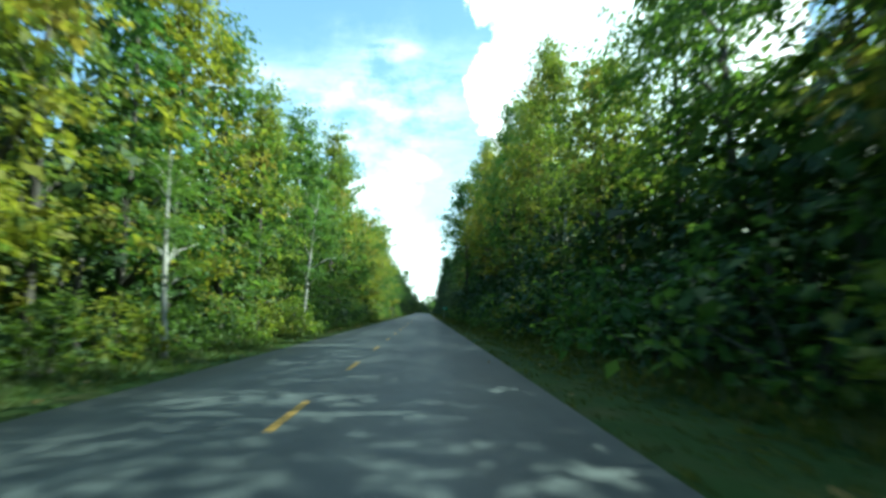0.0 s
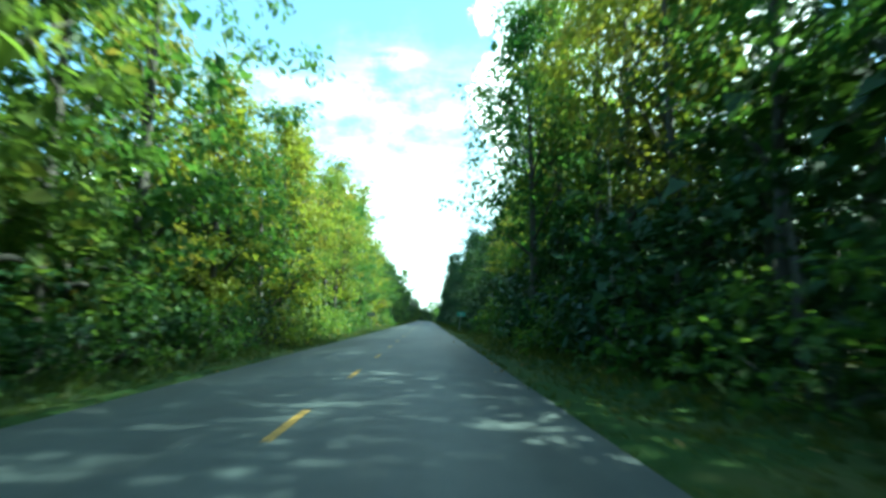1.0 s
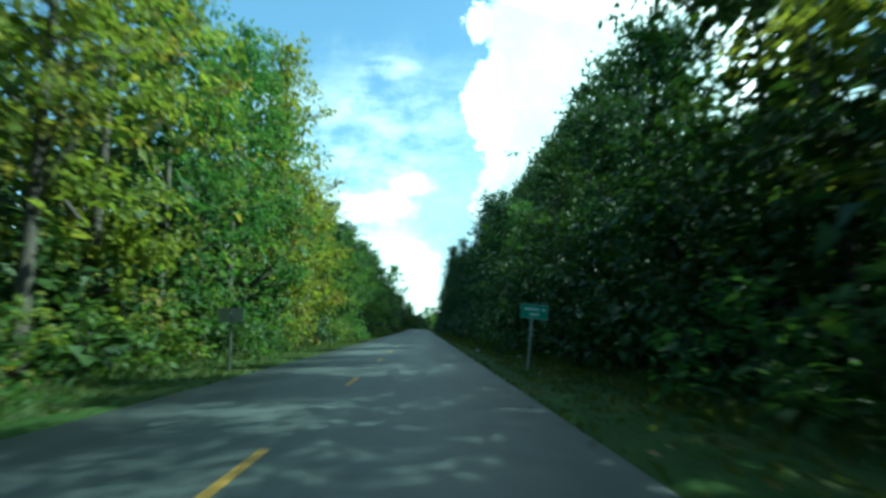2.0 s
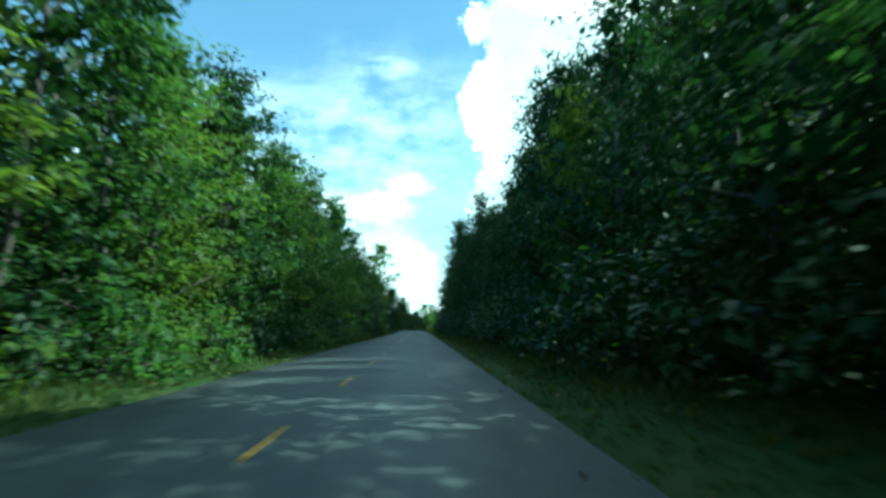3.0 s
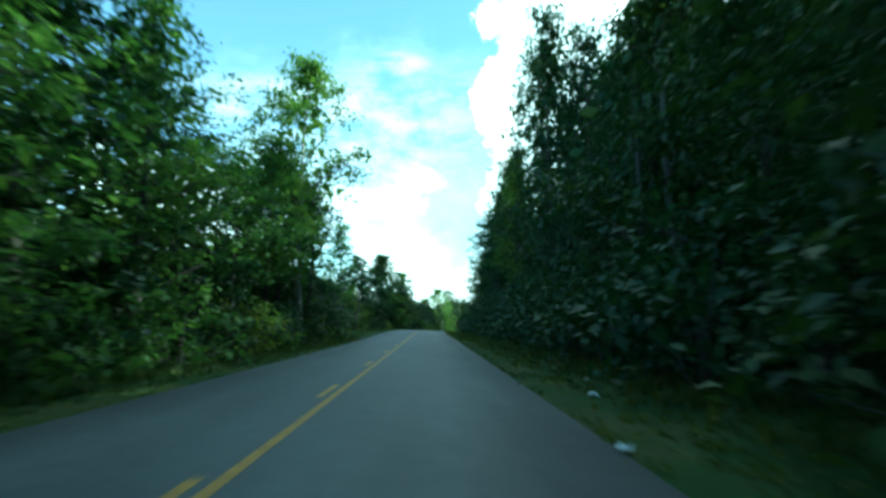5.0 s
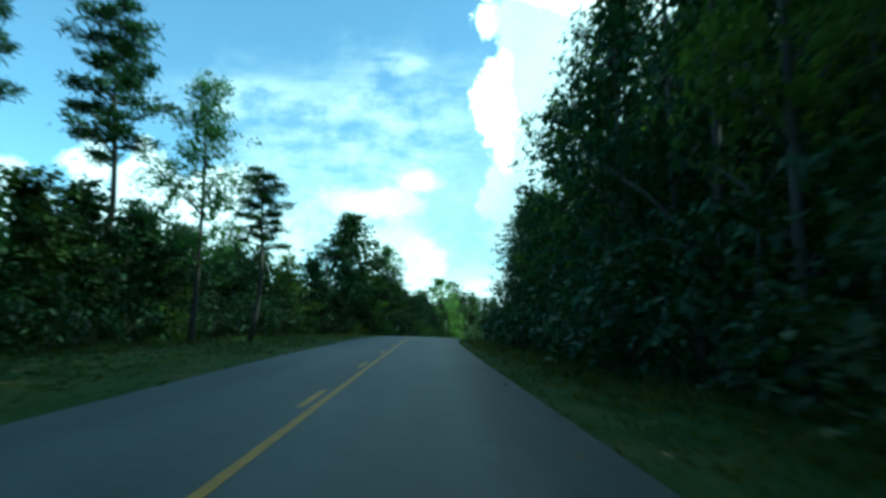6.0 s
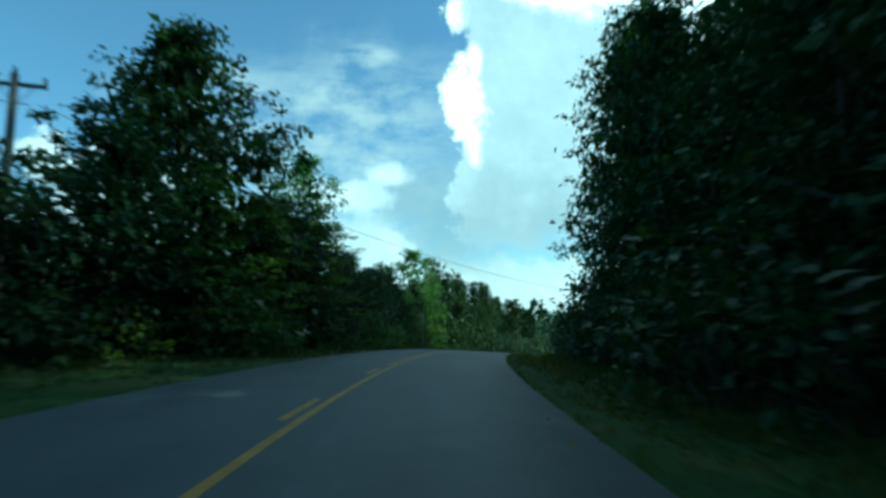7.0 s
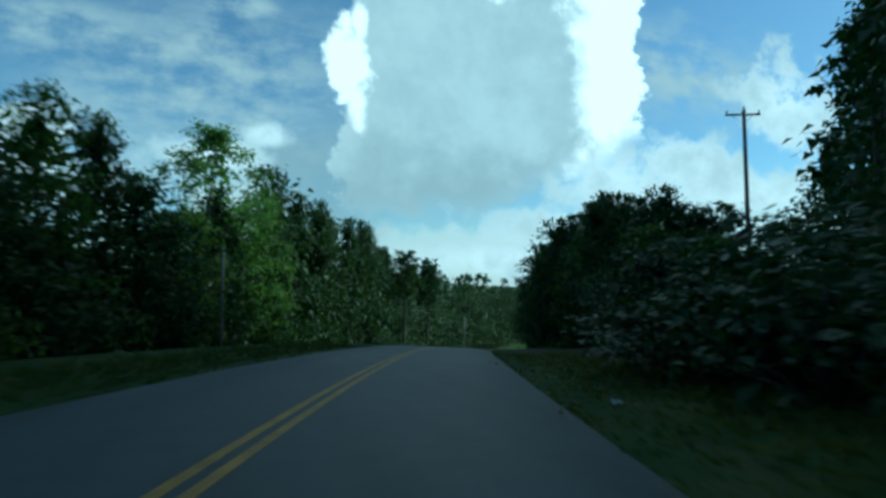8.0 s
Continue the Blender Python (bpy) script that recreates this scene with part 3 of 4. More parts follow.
def left_edge(s):
    """How far left of the centre line the front trees stand."""
    return 7.1 + 6.5 * (ramp(s, 236, 246) - ramp(s, 280, 294)) + 2.0 * ramp(s, 304, 316) + 5.0 * ramp(s, 322, 342)


def right_edge(s):
    return 9.7 + 0.6 * ramp(s, 120, 150) - 1.2 * (ramp(s, 44, 50) - ramp(s, 70, 78)) - 0.3 * ramp(s, 240, 252) - 0.8 * ramp(s, 298, 303)


# the wood left of the road, with a clearing, and on round the bend
s = -6.0
while s < 400:
    h = left_height(s) * R.uniform(0.86, 1.08) / 12
    if s < 122:
        key = pick(("edge_a", 3), ("edge_d", 2.5), ("edge_b", 4), ("edge_c", 0.8), ("tall_a", 0.6), ("tall_b", 1.4))
    else:
        key = pick(("edge_a", 3), ("edge_d", 3), ("edge_c", 1.6), ("edge_b", 1.2), ("tall_a", 0.5))
    wide = R.uniform(0.85, 1.22)
    if 238 < s < 292:
        wide = R.uniform(0.9, 1.2)
        key, h = pick(("scrub_b", 1), ("scrub_a", 3)), R.uniform(5.6, 8.0) / 6.5 / wide
    if s > 308:
        wide = R.uniform(0.9, 1.2)
        # mostly scrub_a, whose leaf colour carries the shade of the far left side
        key, h = pick(("scrub_a", 4), ("scrub_b", 0.6)), h * 12 / 6.5
    if s > 308:
        h /= wide
    elif 122 < s < 238:
        h /= wide ** 0.7
    put(key, s, -left_edge(s) - R.uniform(-0.6, 1.2), wide, R.uniform(0, 6.28), h)
    s += R.uniform(2.9, 3.9)
s = -5.0
while s < 350:
    side = -HALF - left_width(s) - R.uniform(0.6, 1.3) if s < 320 else -left_edge(s) + R.uniform(0.2, 1.2)
    put(pick(("bush_a", 3), ("bush_b", 2 if s < 125 else 0.3), ("bush_c", 1 if s < 125 else 3)), s, side, R.uniform(0.75, 1.2), R.uniform(0, 6.28))
    s += R.uniform(2.1, 3.1)

# the wood right of the road: thin above at first, dense farther on
s = -4.0
while s < 308:
    thin = s < 133
    h = right_height(s) * R.uniform(0.86, 1.08) / 12
    if 28 < s < 64:
        key = pick(("tall_a", 2), ("tall_b", 2.4), ("airy", 0.9), ("edge_b", 0.8), ("edge_d", 0.8))
    # mostly shade-darkened edge_c from 88 m on, for the unlit right side
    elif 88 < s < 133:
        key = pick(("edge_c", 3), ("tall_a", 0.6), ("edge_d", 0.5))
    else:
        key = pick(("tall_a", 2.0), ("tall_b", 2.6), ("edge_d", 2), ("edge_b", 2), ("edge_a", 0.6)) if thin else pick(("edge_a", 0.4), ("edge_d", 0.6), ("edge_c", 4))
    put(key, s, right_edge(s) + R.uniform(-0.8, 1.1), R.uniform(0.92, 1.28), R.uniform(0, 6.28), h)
    s += R.uniform(3.2, 4.2) if thin else R.uniform(3.2, 4.2)
s = -3.0
while s < 330:
    # bush_c takes over from 90 m, shade included in its leaf colour
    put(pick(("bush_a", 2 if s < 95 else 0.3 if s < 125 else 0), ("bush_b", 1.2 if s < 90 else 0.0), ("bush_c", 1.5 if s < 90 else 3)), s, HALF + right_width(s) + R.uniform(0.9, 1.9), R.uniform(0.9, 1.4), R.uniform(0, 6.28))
    s += R.uniform(2.2, 3.2)
put("tall_a", 64.5, 6.2, 1.3, 1.0, 1.02, tip=-2)
put("tall_b", 70.0, 8.0, 1.2, 2.6, 0.98)

# tall scrub on the bank inside the bend
s = 326.0
while s < 400:
    top = 2.4 + 4.6 * ramp(s, 333, 345) + 4.6 * ramp(s, 345, 356)
    side = 8.8 + 3.0 * ramp(s, 330, 347) - 3.3 * ramp(s, 350, 365)
    for row, k in ((0.0, 0.86), (2.6, 1.06)):
        wide = R.uniform(1.0, 1.3)
        put(pick(("scrub_a", 3), ("scrub_b", 0.6)), s + row * 0.4, side + row + R.uniform(-0.4, 0.6), wide, R.uniform(0, 6.28), top * k * R.uniform(0.9, 1.1) / 6.5 / wide)
    s += R.uniform(2.4, 3.2)

# single trees that stand out
put("pine", 265, -7.6, 0.82, 0.4, 0.98, tip=4)
put("tall_a", 261.3, -9.0, 0.85, 0.4, 12.0 / 12 / 0.85)
put("pine", 262, -13.5, 1.25, 2.1, 1.15)
put("pine", 257, -17.5, 1.2, 4.0, 1.25)
put("pale", 231, -6.3, 1.25, 0.5, 17.4 / 12 / 1.25)
put("pale", 351, -15.2, 1.3, 0.5, 14.2 / 12 / 1.3)
put("airy", 31.3, -5.2, 0.75, 0.3, 11.5 / 12, tip=6)
put("airy", 31.6, -5.35, 0.5, 2.2, 5.2 / 12, tip=-19)
for s, side, h in ((393, -15, 14.0), (398, -12, 15.0), (404, -10, 14.0)):
    put("pine", s, side, 1.25, s, h / 11 / 1.25)
put("edge_c", 303.5, 9.0, 1.0, 0.6, 17.0 / 12)
put("edge_c", 308.0, 10.2, 1.0, 2.0, 17.0 / 12)
put("edge_c", 305.5, 12.5, 1.1, 4.0, 17.5 / 12 / 1.1)
put("edge_c", 310.5, 13.5, 1.1, 5.0, 17.5 / 12 / 1.1)
put("airy", 14.5, -5.0, 0.6, 1.3, 10.0 / 12)
put("airy", 58.2, 7.7, 0.7, 2.3, 12.0 / 12)
put("oak", 297.0, -10.0, 1.05, 0.9, 1.1)
put("oak", 279, -14.5, 0.8, 2.9, 0.72)
put("oak", 289.5, -14.0, 0.75, 1.9, 0.68)
for s, side, h in ((341, 24.0, 20), (344, 27.0, 22), (337, 24.0, 20), (343, 30, 22), (332, 21, 20), (328, 18.5, 20)):
    put("edge_c", s, side, 1.1, s * 0.7, h / 12)
for s, side, h in ((301.5, -8.6, 7.0), (305.0, -8.0, 7.6), (308.6, -9.0, 9.4), (312.5, -11.5, 7.0)):
    put("edge_c", s, side, 0.95, s * 0.9, h / 12)
put("pale", 308.0, -9.4, 0.9, 1.4, 11.6 / 12 / 0.9)


# ---- the depth of the wood behind the front trees, and its undergrowth ----
def wood_template(seed, height, radius, start, sprays, per, leaf, spread):
    rng = np.random.default_rng(seed)
    tips = []
    for i in range(sprays):
        f = rng.uniform(0, 1)
        r = radius * (0.35 + 0.65 * math.sqrt(rng.uniform(0, 1))) * math.sin(math.pi * min(0.97, 0.25 + 0.72 * f)) ** 0.6
        g = rng.uniform(0, 2 * math.pi)
        tips.append((r * math.cos(g), r * math.sin(g), height * (start + (1 - start) * f)))
    v, f = leaf_arrays(rng, tips, per, spread, leaf)
    v = v.reshape(-1, 4, 3)[:, 1:].reshape(-1, 3)
    f = np.arange(len(v)).reshape(-1, 3)
    tv, tf = [], []
    tube(tv, tf, [(0, 0, -0.4), (0.15, 0.1, height * 0.5), (0, 0.1, height * 0.92)], [0.16, 0.1, 0.02], 5)
    tris = [(q[0], q[k], q[k + 1]) for q in tf for k in range(1, len(q) - 1)]
    return v, f, np.array(tv), np.array(tris)


def wood(name, places, templates, leaf_mat, label):
    """Many far trees joined: their leaves and their trunks."""
    lv, lf, nv = [], [], 0
    bv, bf, nb = [], [], 0
    for k, (p, wide, tall, turn) in enumerate(places):
        v, f, tv, tf = templates[k % len(templates)]
        c, sn = math.cos(turn), math.sin(turn)
        m = np.array([[c * wide, -sn * wide, 0], [sn * wide, c * wide, 0], [0, 0, tall]])
        lv.append(v @ m.T + np.array(p))
        lf.append(f + nv)
        nv += len(v)
        bv.append(tv @ m.T + np.array(p))
        bf.append(tf + nb)
        nb += len(tv)
    ob = new(name, fast_mesh(name, np.concatenate(lv), np.concatenate(lf), leaf_mat))
    tagged(ob, label, "woodland", kind="stuff")
    stem = new(name + "_trunks", fast_mesh(name + "_trunks", np.concatenate(bv), np.concatenate(bf), BARK))
    tagged(stem, "grey trunks deep in the shaded wood", "woodland", kind="stuff")


deep = [wood_template(51, 12.0, 2.9, 0.02, 38, 13, 0.85, 1.1), wood_template(52, 12.0, 2.7, 0.05, 38, 13, 0.82, 1.0), wood_template(53, 12.0, 3.0, 0.02, 38, 13, 0.84, 1.1)]
mound = [wood_template(54, 3.6, 2.1, 0.0, 26, 18, 0.52, 0.8), wood_template(55, 4.2, 2.0, 0.0, 26, 18, 0.5, 0.8)]
left_places, right_places, low_places, end_places, bend_places = [], [], [], [], []
s = -8.0
while s < 660:
    low = 0.62 if 236 < s < 290 else 1.0
    for q in (2.6, 6.5, 11.5):
        up = 1 + 0.045 * (q - 2) * ramp(s, 118, 126) * (1 - ramp(s, 226, 234))
        (bend_places if s > 345 else left_places).append((spot(s + q * 0.3, -left_edge(s) - q - R.uniform(0, 1.6), -0.3), R.uniform(0.95, 1.2) * (1 + 0.3 * ramp(s, 350, 360)), up * low * left_height(s) * (R.uniform(0.86, 1.04) if s < 350 else R.uniform(0.6, 1.25)) / 12, R.uniform(0, 6.28)))
    s += R.uniform(3.8, 4.8)
s = -12.0
while s < 312:
    if s > 137:
        # the two rear rows are unseen, their heights set to shade the left trees
        for q, h in ((4.5, right_height(s) * 0.92), (10.5, right_height(s) * 1.1), (17.0, 21.0), (24.0, 25.0)):
            side = right_edge(s) + q + R.uniform(0, 1.5)
            (end_places if q < 5 else right_places).append((spot(s + q * 0.2, side, shade_hill(s, side) - 0.4), R.uniform(1.2, 1.45), h * R.uniform(0.92, 1.06) / 12, R.uniform(0, 6.28)))
        s += R.uniform(3.6, 4.4)
    else:
        for q, k in ((2.0, 0.74), (6.5, 0.82), (12.0, 0.9)):
            h = right_height(s) * (k + 0.14 * ramp(s, 88, 98))
            right_places.append((spot(s + q * 0.3, right_edge(s) + q + R.uniform(0, 1.5), -0.3), R.uniform(1.05, 1.3), h * R.uniform(0.86, 1.1) / 12, R.uniform(0, 6.28)))
        s += R.uniform(2.7, 3.5)
# unseen tall rows up on the added rise, cutting off the sun
s = 320.0
while s < 402:
    for q in (52, 58, 64, 72, 81):
        right_places.append((spot(s, q + R.uniform(0, 2), 0.0), 1.4, R.uniform(26, 28) / 12, R.uniform(0, 6.28)))
        low = right_places[-1][0]
        low.z = ground_height(low.x, low.y) - 0.4
    s += 4.4
# nearer unseen rows on its slope, also there to shade the bend
s = 318.0
while s < 372:
    for q in (36, 41, 46):
        p = spot(s, q + R.uniform(0, 2), 0.0)
        p.z = ground_height(p.x, p.y) - 0.4
        right_places.append((p, 1.25, R.uniform(15, 18) / 12, R.uniform(0, 6.28)))
    s += 3.6
# tall rows added beside the bend, mostly out of view, to shade the road
s = 312.0
while s < 346:
    for q in (17.5, 21.5, 25.5, 30.0, 35.0):
        if q > 17.0 + 9.0 * ramp(s, 329, 342):
            p = spot(s, q + R.uniform(-0.8, 0.8), 0.0)
            p.z = max(p.z, ground_height(p.x, p.y)) - 0.4
            end_places.append((p, 1.25, R.uniform(19, 22) / 12, R.uniform(0, 6.28)))
    s += 3.2
s = 286.0
while s < 310:
    end_places.append((spot(s, right_edge(s) + 1.6, -0.3), 1.05, R.uniform(0.88, 1.0) * right_height(s) / 12, R.uniform(0, 6.28)))
    s += 2.6
s = 320.0
while s < 640:
    for q, h in ((14.0, 4.4 + 5.0 * ramp(s, 338, 356)), (19.0, 4.8 + 5.4 * ramp(s, 338, 356)), (24.0, 5.0 + 5.6 * ramp(s, 338, 356))):
        right_places.append((spot(s, q + R.uniform(-1, 1.5), -0.3), R.uniform(0.95, 1.2), h * (R.uniform(0.85, 1.1) if s < 390 else R.uniform(0.55, 1.35)) / 12, R.uniform(0, 6.28)))
    if s > 396:
        right_places.append((spot(s, 12.4, -0.3), 1.0, R.uniform(6.0, 8.0) / 12, R.uniform(0, 6.28)))
    s += R.uniform(3.4, 4.4)
s = -6.0
while s < 420:
    low_places.append((spot(s, -left_edge(s) - R.uniform(0.6, 2.0), -0.2), R.uniform(0.8, 1.1), R.uniform(0.8, 1.15), R.uniform(0, 6.28)))
    if 236 < s < 300:
        low_places.append((spot(s + 1, -left_edge(s) + R.uniform(-0.4, 0.6), -0.2), R.uniform(0.9, 1.2), R.uniform(0.9, 1.35), R.uniform(0, 6.28)))
    if s < 308:
        low_places.append((spot(s + 1, right_edge(s) - R.uniform(0.3, 1.4), -0.2), R.uniform(0.8, 1.1), R.uniform(0.8, 1.25), R.uniform(0, 6.28)))
    s += R.uniform(2.4, 3.2)
# the dimness behind the front trees is put into these leaves' darker colour
wood("wood_left", left_places, deep, LEAF_SHADED, "shade-darkened green wood behind the roadside trees")
wood("wood_right", right_places, deep, LEAF_SHADED, "dense shade-darkened wood behind the roadside trees, with added sun-blocking rows")
wood("wood_edge", end_places, [wood_template(59, 12.0, 2.8, 0.02, 70, 30, 0.42, 0.8), wood_template(60, 12.0, 2.7, 0.03, 70, 30, 0.40, 0.8)], LEAF_SHADED, "shade-darkened leafy trees behind the front row, with added sun-blocking rows")
wood("wood_bend", bend_places, [wood_template(61, 12.0, 2.8, 0.02, 60, 26, 0.5, 0.9), wood_template(62, 12.0, 2.6, 0.04, 60, 26, 0.48, 0.8), wood_template(63, 12.0, 2.4, 0.1, 44, 30, 0.48, 0.6)], LEAF_SHADED, "uneven shade-darkened wood along the far side of the bend")
wood("undergrowth", low_places, mound, LEAF_SHADED, "shade-darkened leafy undergrowth filling the edge of the wood")


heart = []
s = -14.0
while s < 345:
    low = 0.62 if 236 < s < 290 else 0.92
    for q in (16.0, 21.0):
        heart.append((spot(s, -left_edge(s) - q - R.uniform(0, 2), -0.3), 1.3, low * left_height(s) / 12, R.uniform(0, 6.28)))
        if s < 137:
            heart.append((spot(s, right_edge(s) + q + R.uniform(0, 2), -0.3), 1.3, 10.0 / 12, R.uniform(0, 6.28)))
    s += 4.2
# trees covering the added rise and raising its sun-blocking edge
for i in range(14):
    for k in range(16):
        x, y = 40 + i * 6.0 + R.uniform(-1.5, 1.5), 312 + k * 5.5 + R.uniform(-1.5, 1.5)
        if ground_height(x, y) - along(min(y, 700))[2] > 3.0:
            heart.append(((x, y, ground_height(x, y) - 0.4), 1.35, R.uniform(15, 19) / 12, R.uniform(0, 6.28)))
# coarse filler for the gaps, its inner shade painted as dark leaf colour
wood("wood_interior", heart, [wood_template(57, 12.0, 3.0, 0.02, 34, 11, 1.0, 1.1)], LEAF_SHADED, "coarse shade-darkened trees filling the heart of the wood")


def far_wood():
    """Tree-clad country beyond the bend."""
    places = []
    rng = random.Random(77)
    for i in range(620):
        x, y = rng.uniform(-260, 420), rng.uniform(430, 760)
        c = spot(min(y, 690), 0)
        if abs(x - c.x) < 26:
            continue
        places.append(((x, y, ground_height(x, y) - 0.4), rng.uniform(1.3, 1.9), rng.uniform(0.6, 2.2), rng.uniform(0, 6.28)))
    coarse = [wood_template(56, 12.0, 3.0, 0.02, 26, 6, 2.0, 1.2)]
    # far trees share the leaves that are darkened to look shaded
    wood("wood_far", places, coarse, LEAF_SHADED, "distant shade-darkened woodland beyond the bend")


far_wood()


def outer_wood():
    """The wood goes on away from the road on both sides."""
    rng = random.Random(78)
    places = []
    for i in range(60):
        for k in range(11):
            y = -80 + i * 8.5 + rng.uniform(-3, 3)
            c = along(y)
            x = c[0] - 36 - k * 9 + rng.uniform(-3, 3)
            places.append(((x, y, ground_height(x, y) - 0.5), rng.uniform(1.4, 1.9), rng.uniform(8.0, 10.5) / 12, rng.uniform(0, 6.28)))
            if y < 318:
                x = c[0] + 34 + k * 9 + rng.uniform(-3, 3)
                places.append(((x, y, ground_height(x, y) - 0.5), rng.uniform(1.4, 1.9), rng.uniform(8.0, 10.5) / 12, rng.uniform(0, 6.28)))
    wood("wood_outer", places, [wood_template(58, 12.0, 3.0, 0.05, 22, 4, 2.4, 1.1)], LEAF_SHADED, "woodland stretching away from the road")


outer_wood()

# ---- green place-name sign on its post ----
def road_sign():
    root = new("road_sign")
    bm = bmesh.new()
    box(bm, 0.05, -0.003, 1.62, 0.80, 0.006, 0.42, 0.002)
    panel = part("panel", bm, SIGN_GREEN, root, "green reflective sheet panel")
    bm = bmesh.new()
    box(bm, 0.05, 0.006, 1.62, 0.80, 0.010, 0.42, 0.002)
    part("backing", bm, STEEL, root, "bare aluminium back")
    bm = bmesh.new()
    for cx, cz, sx, sz in ((0.05, 1.822, 0.78, 0.012), (0.05, 1.418, 0.78, 0.012), (-0.34, 1.62, 0.012, 0.40), (0.44, 1.62, 0.012, 0.40)):
        box(bm, cx, -0.009, cz, sx, 0.004, sz)
    part("border", bm, SIGN_WHITE, panel, "thin white border line")
    for cx, cz, w in ((-0.02, 1.69, 0.46), (0.33, 1.69, 0.10), (0.07, 1.54, 0.30)):
        bm = bmesh.new()
        box(bm, cx, -0.009, cz, w, 0.004, 0.07)
        part("text_bar", bm, SIGN_WHITE, panel, "white bar of lettering")
    bm = bmesh.new()
    box(bm, 0, 0.035, 0.55, 0.055, 0.012, 2.3)
    box(bm, -0.027, 0.05, 0.55, 0.008, 0.03, 2.3)
    box(bm, 0.027, 0.05, 0.55, 0.008, 0.03, 2.3)
    part("post", bm, STEEL, root, "galvanised steel channel post")
    for z in (1.48, 1.76):
        bm = bmesh.new()
        bmesh.ops.create_cone(bm, cap_ends=True, segments=8, radius1=0.012, radius2=0.012, depth=0.06)
        bmesh.ops.rotate(bm, cent=(0, 0, 0), matrix=Matrix.Rotation(radians(90), 3, "X"), verts=bm.verts)
        bmesh.ops.translate(bm, vec=(0, 0.012, z), verts=bm.verts)
        part("bolt", bm, STEEL, root)
    tagged(root, "small green road sign with white lettering on a steel post", "road sign")
    return root


sign = road_sign()
sign.matrix_basis = Matrix.Translation(spot(95.6, 4.60, -0.04)) @ Matrix.Rotation(radians(-14), 4, "Z") @ Matrix.Rotation(radians(6.5), 4, "Y")

back_sign = copy_thing(sign, Matrix.Translation(spot(95.2, -4.0, -0.12)) @ Matrix.Rotation(radians(172), 4, "Z"))
tagged(back_sign, "road sign on a steel post seen from its back")


# ---- utility poles and their wires ----
def utility_pole(height, arm):
    root = new("utility_pole")
    verts, faces = [], []
    tube(verts, faces, [(0, 0, -0.6), (0.02, 0, height * 0.5), (0.0, 0, height)], [0.15, 0.125, 0.095], 10)
    part("pole", mesh_of("pole", verts, faces, POLE_WOOD, True), POLE_WOOD, root)
    bm = bmesh.new()
    box(bm, 0, 0.13, height - 0.25, arm, 0.09, 0.11, 0.01)
    part("crossarm", bm, POLE_WOOD, root)
    for sgn in (-1, 1):
        verts, faces = [], []
        tube(verts, faces, [(sgn * arm * 0.28, 0.17, height - 0.28), (0, 0.14, height - 0.85)], [0.014, 0.014], 5)
        part("brace", mesh_of("brace", verts, faces, STEEL), STEEL, root)
    for k in (-0.46, 0.46, 0.0):
        verts, faces = [], []
        zb = height - 0.2 if k else height
        tube(verts, faces, [(k * arm, 0.13 if k else 0, zb), (k * arm, 0.13 if k else 0, zb + 0.07), (k * arm, 0.13 if k else 0, zb + 0.13), (k * arm, 0.13 if k else 0, zb + 0.19)], [0.022, 0.05, 0.034, 0.045], 8)
        part("insulator", mesh_of("insulator", verts, faces, CERAMIC, True), CERAMIC, root)
    tagged(root, "weathered wooden utility pole with a crossarm and insulators", "utility pole", "utility poles")
    return root


def wire(a, b, dip, radius=0.016):
    verts, faces = [], []
    pts = []
    for i in range(25):
        f = i / 24
        p = Vector(a).lerp(Vector(b), f)
        p.z -= dip * 4 * f * (1 - f)
        pts.append(p)
    tube(verts, faces, pts, [radius] * 25, 5)
    ob = new("overhead_wire", mesh_of("overhead_wire", verts, faces, CABLE, True))
    return tagged(ob, "thin black overhead wire strung between utility poles", "cable", "overhead wires")


def ground_at(x, y):
    return ground_height(x, y) - 0.2


POLES = [((-8.5, 290.2), 8.0, 1.45, 12), ((32.6, 338.6), 13.0, 1.9, -20), ((-52.0, 262.0), 8.5, 1.7, 30)]
tops = []
for (x, y), height, arm, turn in POLES:
    z = ground_at(x, y)
    pole = utility_pole(height, arm)
    pole.matrix_basis = Matrix.Translation((x, y, z)) @ Matrix.Rotation(radians(turn), 4, "Z")
    tops.append((Vector((x, y, z + height)), arm, radians(turn)))
near_end = Vector((-7.8, 290.1, 6.65))
wire(near_end, Vector((42.96, 337.5, 7.13)), 4.32, 0.010)
wire(tops[2][0] + Vector((0.1, 0, -1.6)), near_end + Vector((-0.2, 0, 0)), 0.5, 0.014)


def bare_post(x, y, height, r):
    verts, faces = [], []
    tube(verts, faces, [(0, 0, -0.5), (0.01, 0, height * 0.5), (0.03, 0, height)], [r, r * 0.95, r * 0.85], 9)
    ob = new("wooden_post", mesh_of("wooden_post", verts, faces, POST_WOOD, True))
    ob.location = (x, y, ground_at(x, y))
    return tagged(ob, "bare grey wooden post standing in roadside weeds", "post", "bare posts")


bare_post(4.75, 347.0, 5.8, 0.085)
bare_post(33.0, 389.0, 5.0, 0.11)


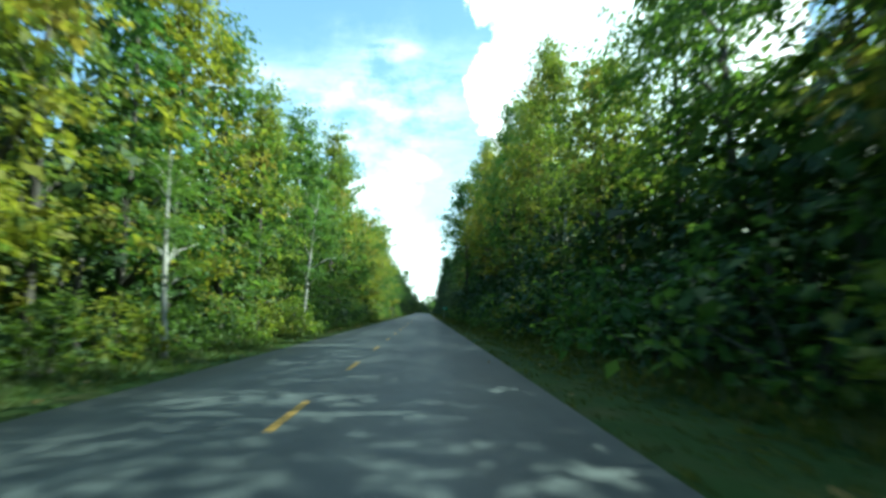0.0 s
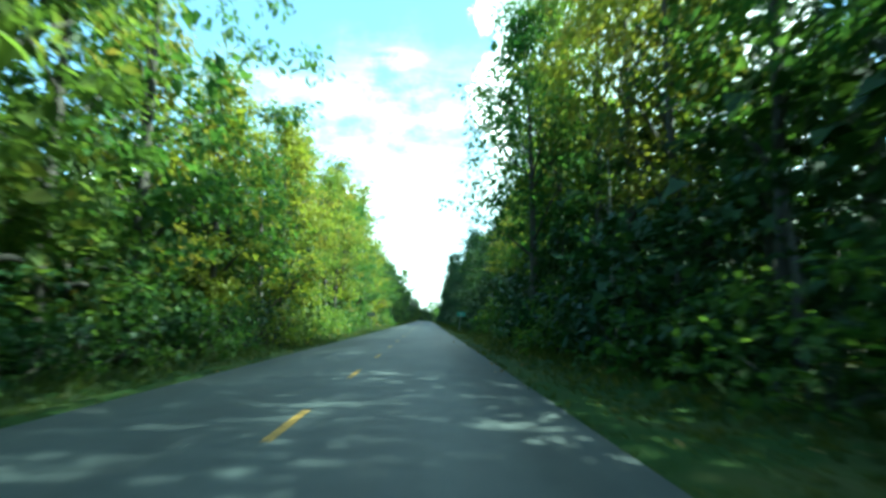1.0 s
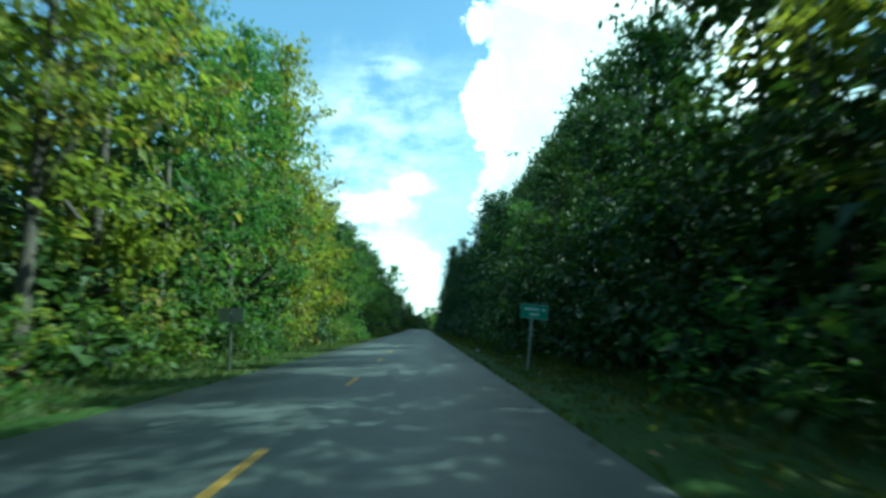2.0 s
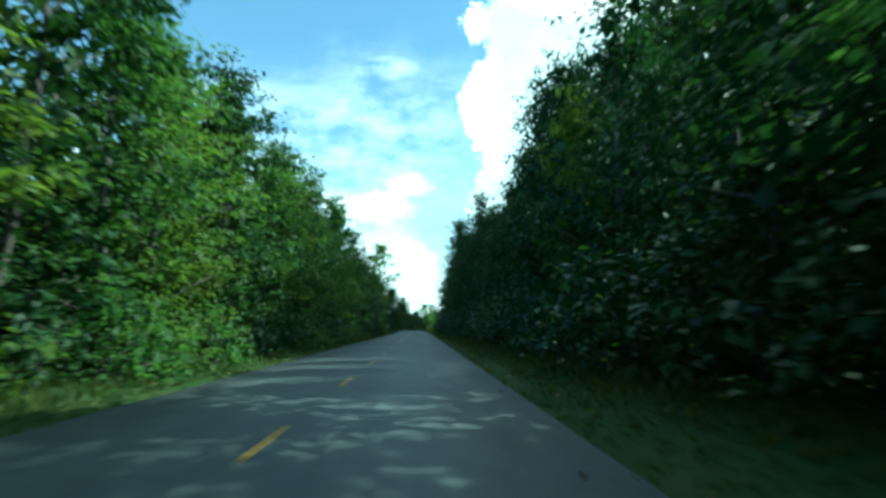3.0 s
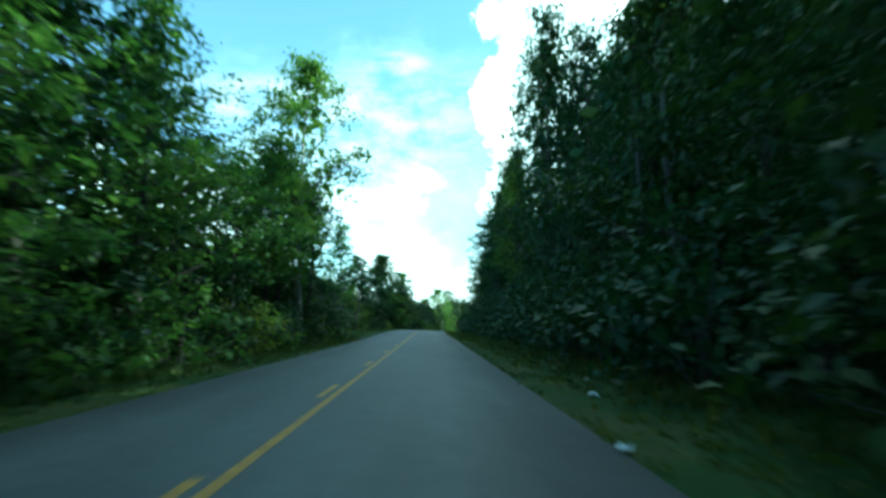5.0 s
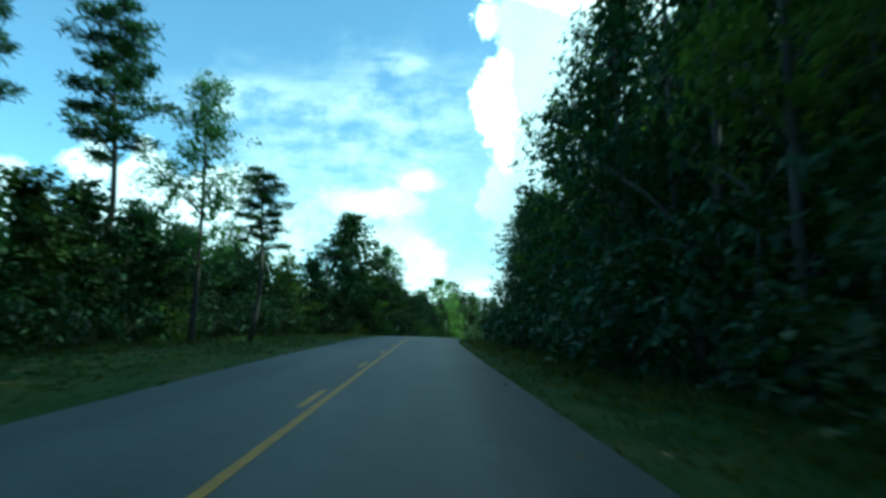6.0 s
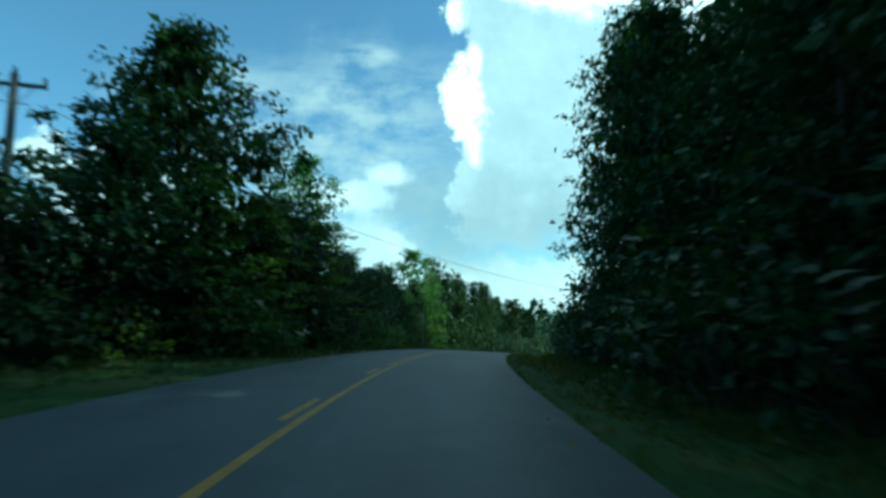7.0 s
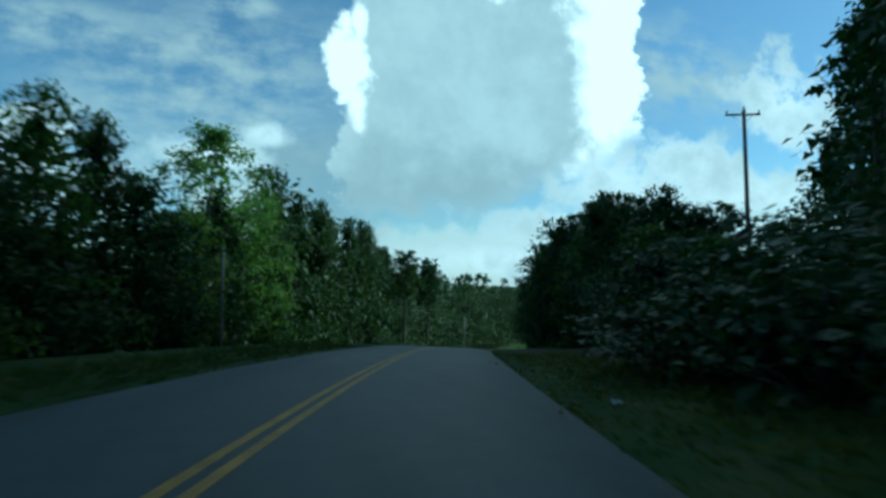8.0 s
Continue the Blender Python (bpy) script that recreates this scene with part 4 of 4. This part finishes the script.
# ---- grass, fallen leaves and litter ----
def grass_tufts(name, side, width, s_from, s_to, per_metre, seed, label):
    rng = np.random.default_rng(seed)
    n = int((s_to - s_from) * per_metre)
    ss = rng.uniform(s_from, s_to, n)
    base, head = [], []
    for s in ss:
        w = width(s)
        o = (HALF_R if side > 0 else HALF) + 0.02 + (w + 1.6) * rng.uniform(0, 1) ** 1.15
        base.append(spot(s, side * o, -0.10))
        head.append((o - HALF) / w)
    base = np.array(base)
    tall = rng.uniform(0.035, 0.085, n) * (1 + 1.6 * (np.array(head) > 0.8)) * (1 + 0.8 * rng.uniform(0, 1, n) ** 4)
    out_v, out_f = [], []
    for k in range(3):
        g = rng.uniform(0, 2 * np.pi, n)
        d = np.stack([np.cos(g), np.sin(g), np.zeros(n)], 1)
        w = 0.022 + 0.02 * rng.uniform(0, 1, (n, 1))
        root = base + rng.normal(0, 0.05, (n, 3)) * np.array([1, 1, 0])
        lean = np.stack([rng.normal(0, 0.5, n), rng.normal(0, 0.5, n), np.ones(n)], 1) * tall[:, None]
        v = np.stack([root - d * w, root + d * w, root + lean], 1)
        out_v.append(v.reshape(-1, 3))
        out_f.append(np.arange(n * 3).reshape(n, 3) + k * n * 3)
    ob = new(name, fast_mesh(name, np.concatenate(out_v), np.concatenate(out_f), GRASS))
    return tagged(ob, label, "grass", kind="stuff")


grass_tufts("grass_left", -1, left_width, -4, 345, 85, 31, "uneven green grass along the verge and under the bushes")
grass_tufts("grass_right", 1, right_width, -4, 345, 95, 32, "shaded green grass along the verge")


def fallen_leaves():
    rng = np.random.default_rng(41)
    pts = []
    for i in range(1300):
        s = rng.uniform(-2, 340)
        sgn = -1 if rng.uniform() < 0.5 else 1
        o = HALF + (left_width(s) if sgn < 0 else right_width(s)) * rng.uniform(-0.12, 1.3)
        pts.append(spot(s, sgn * o, 0.0 if o > HALF + 0.1 else -0.02))
    v, f = leaf_arrays(rng, pts, 1, 0.05, 0.10, droop=0.0, flatten=0.1)
    ob = new("fallen_leaves", fast_mesh("fallen_leaves", v, f, LITTER))
    return tagged(ob, "dry brown leaves scattered on the verges", "leaves", kind="stuff")


fallen_leaves()


def scrap(s, side, turn):
    bm = bmesh.new()
    bmesh.ops.create_grid(bm, x_segments=5, y_segments=4, size=0.5)
    rng = random.Random(int(s))
    for v in bm.verts:
        v.co = Vector((v.co.x * 0.2, v.co.y * 0.12, 0.03 + rng.uniform(-0.03, 0.05)))
    bmesh.ops.solidify(bm, geom=bm.faces[:], thickness=0.004)
    me = bpy.data.meshes.new("paper_scrap")
    bm.to_mesh(me)
    bm.free()
    me.materials.append(SIGN_WHITE)
    ob = new("paper_scrap", me)
    ob.matrix_basis = Matrix.Translation(spot(s, side, -0.05)) @ Matrix.Rotation(turn, 4, "Z")
    return tagged(ob, "crumpled scrap of white paper lying in the grass", "litter", "litter")


for s, side, turn in ((105.8, 4.1, 0.3), (202.0, 3.35, 1.0), (206.0, 4.2, 2.0), (323.5, 4.3, 0.6), (100.5, 5.2, 0.9)):
    scrap(s, side, turn)
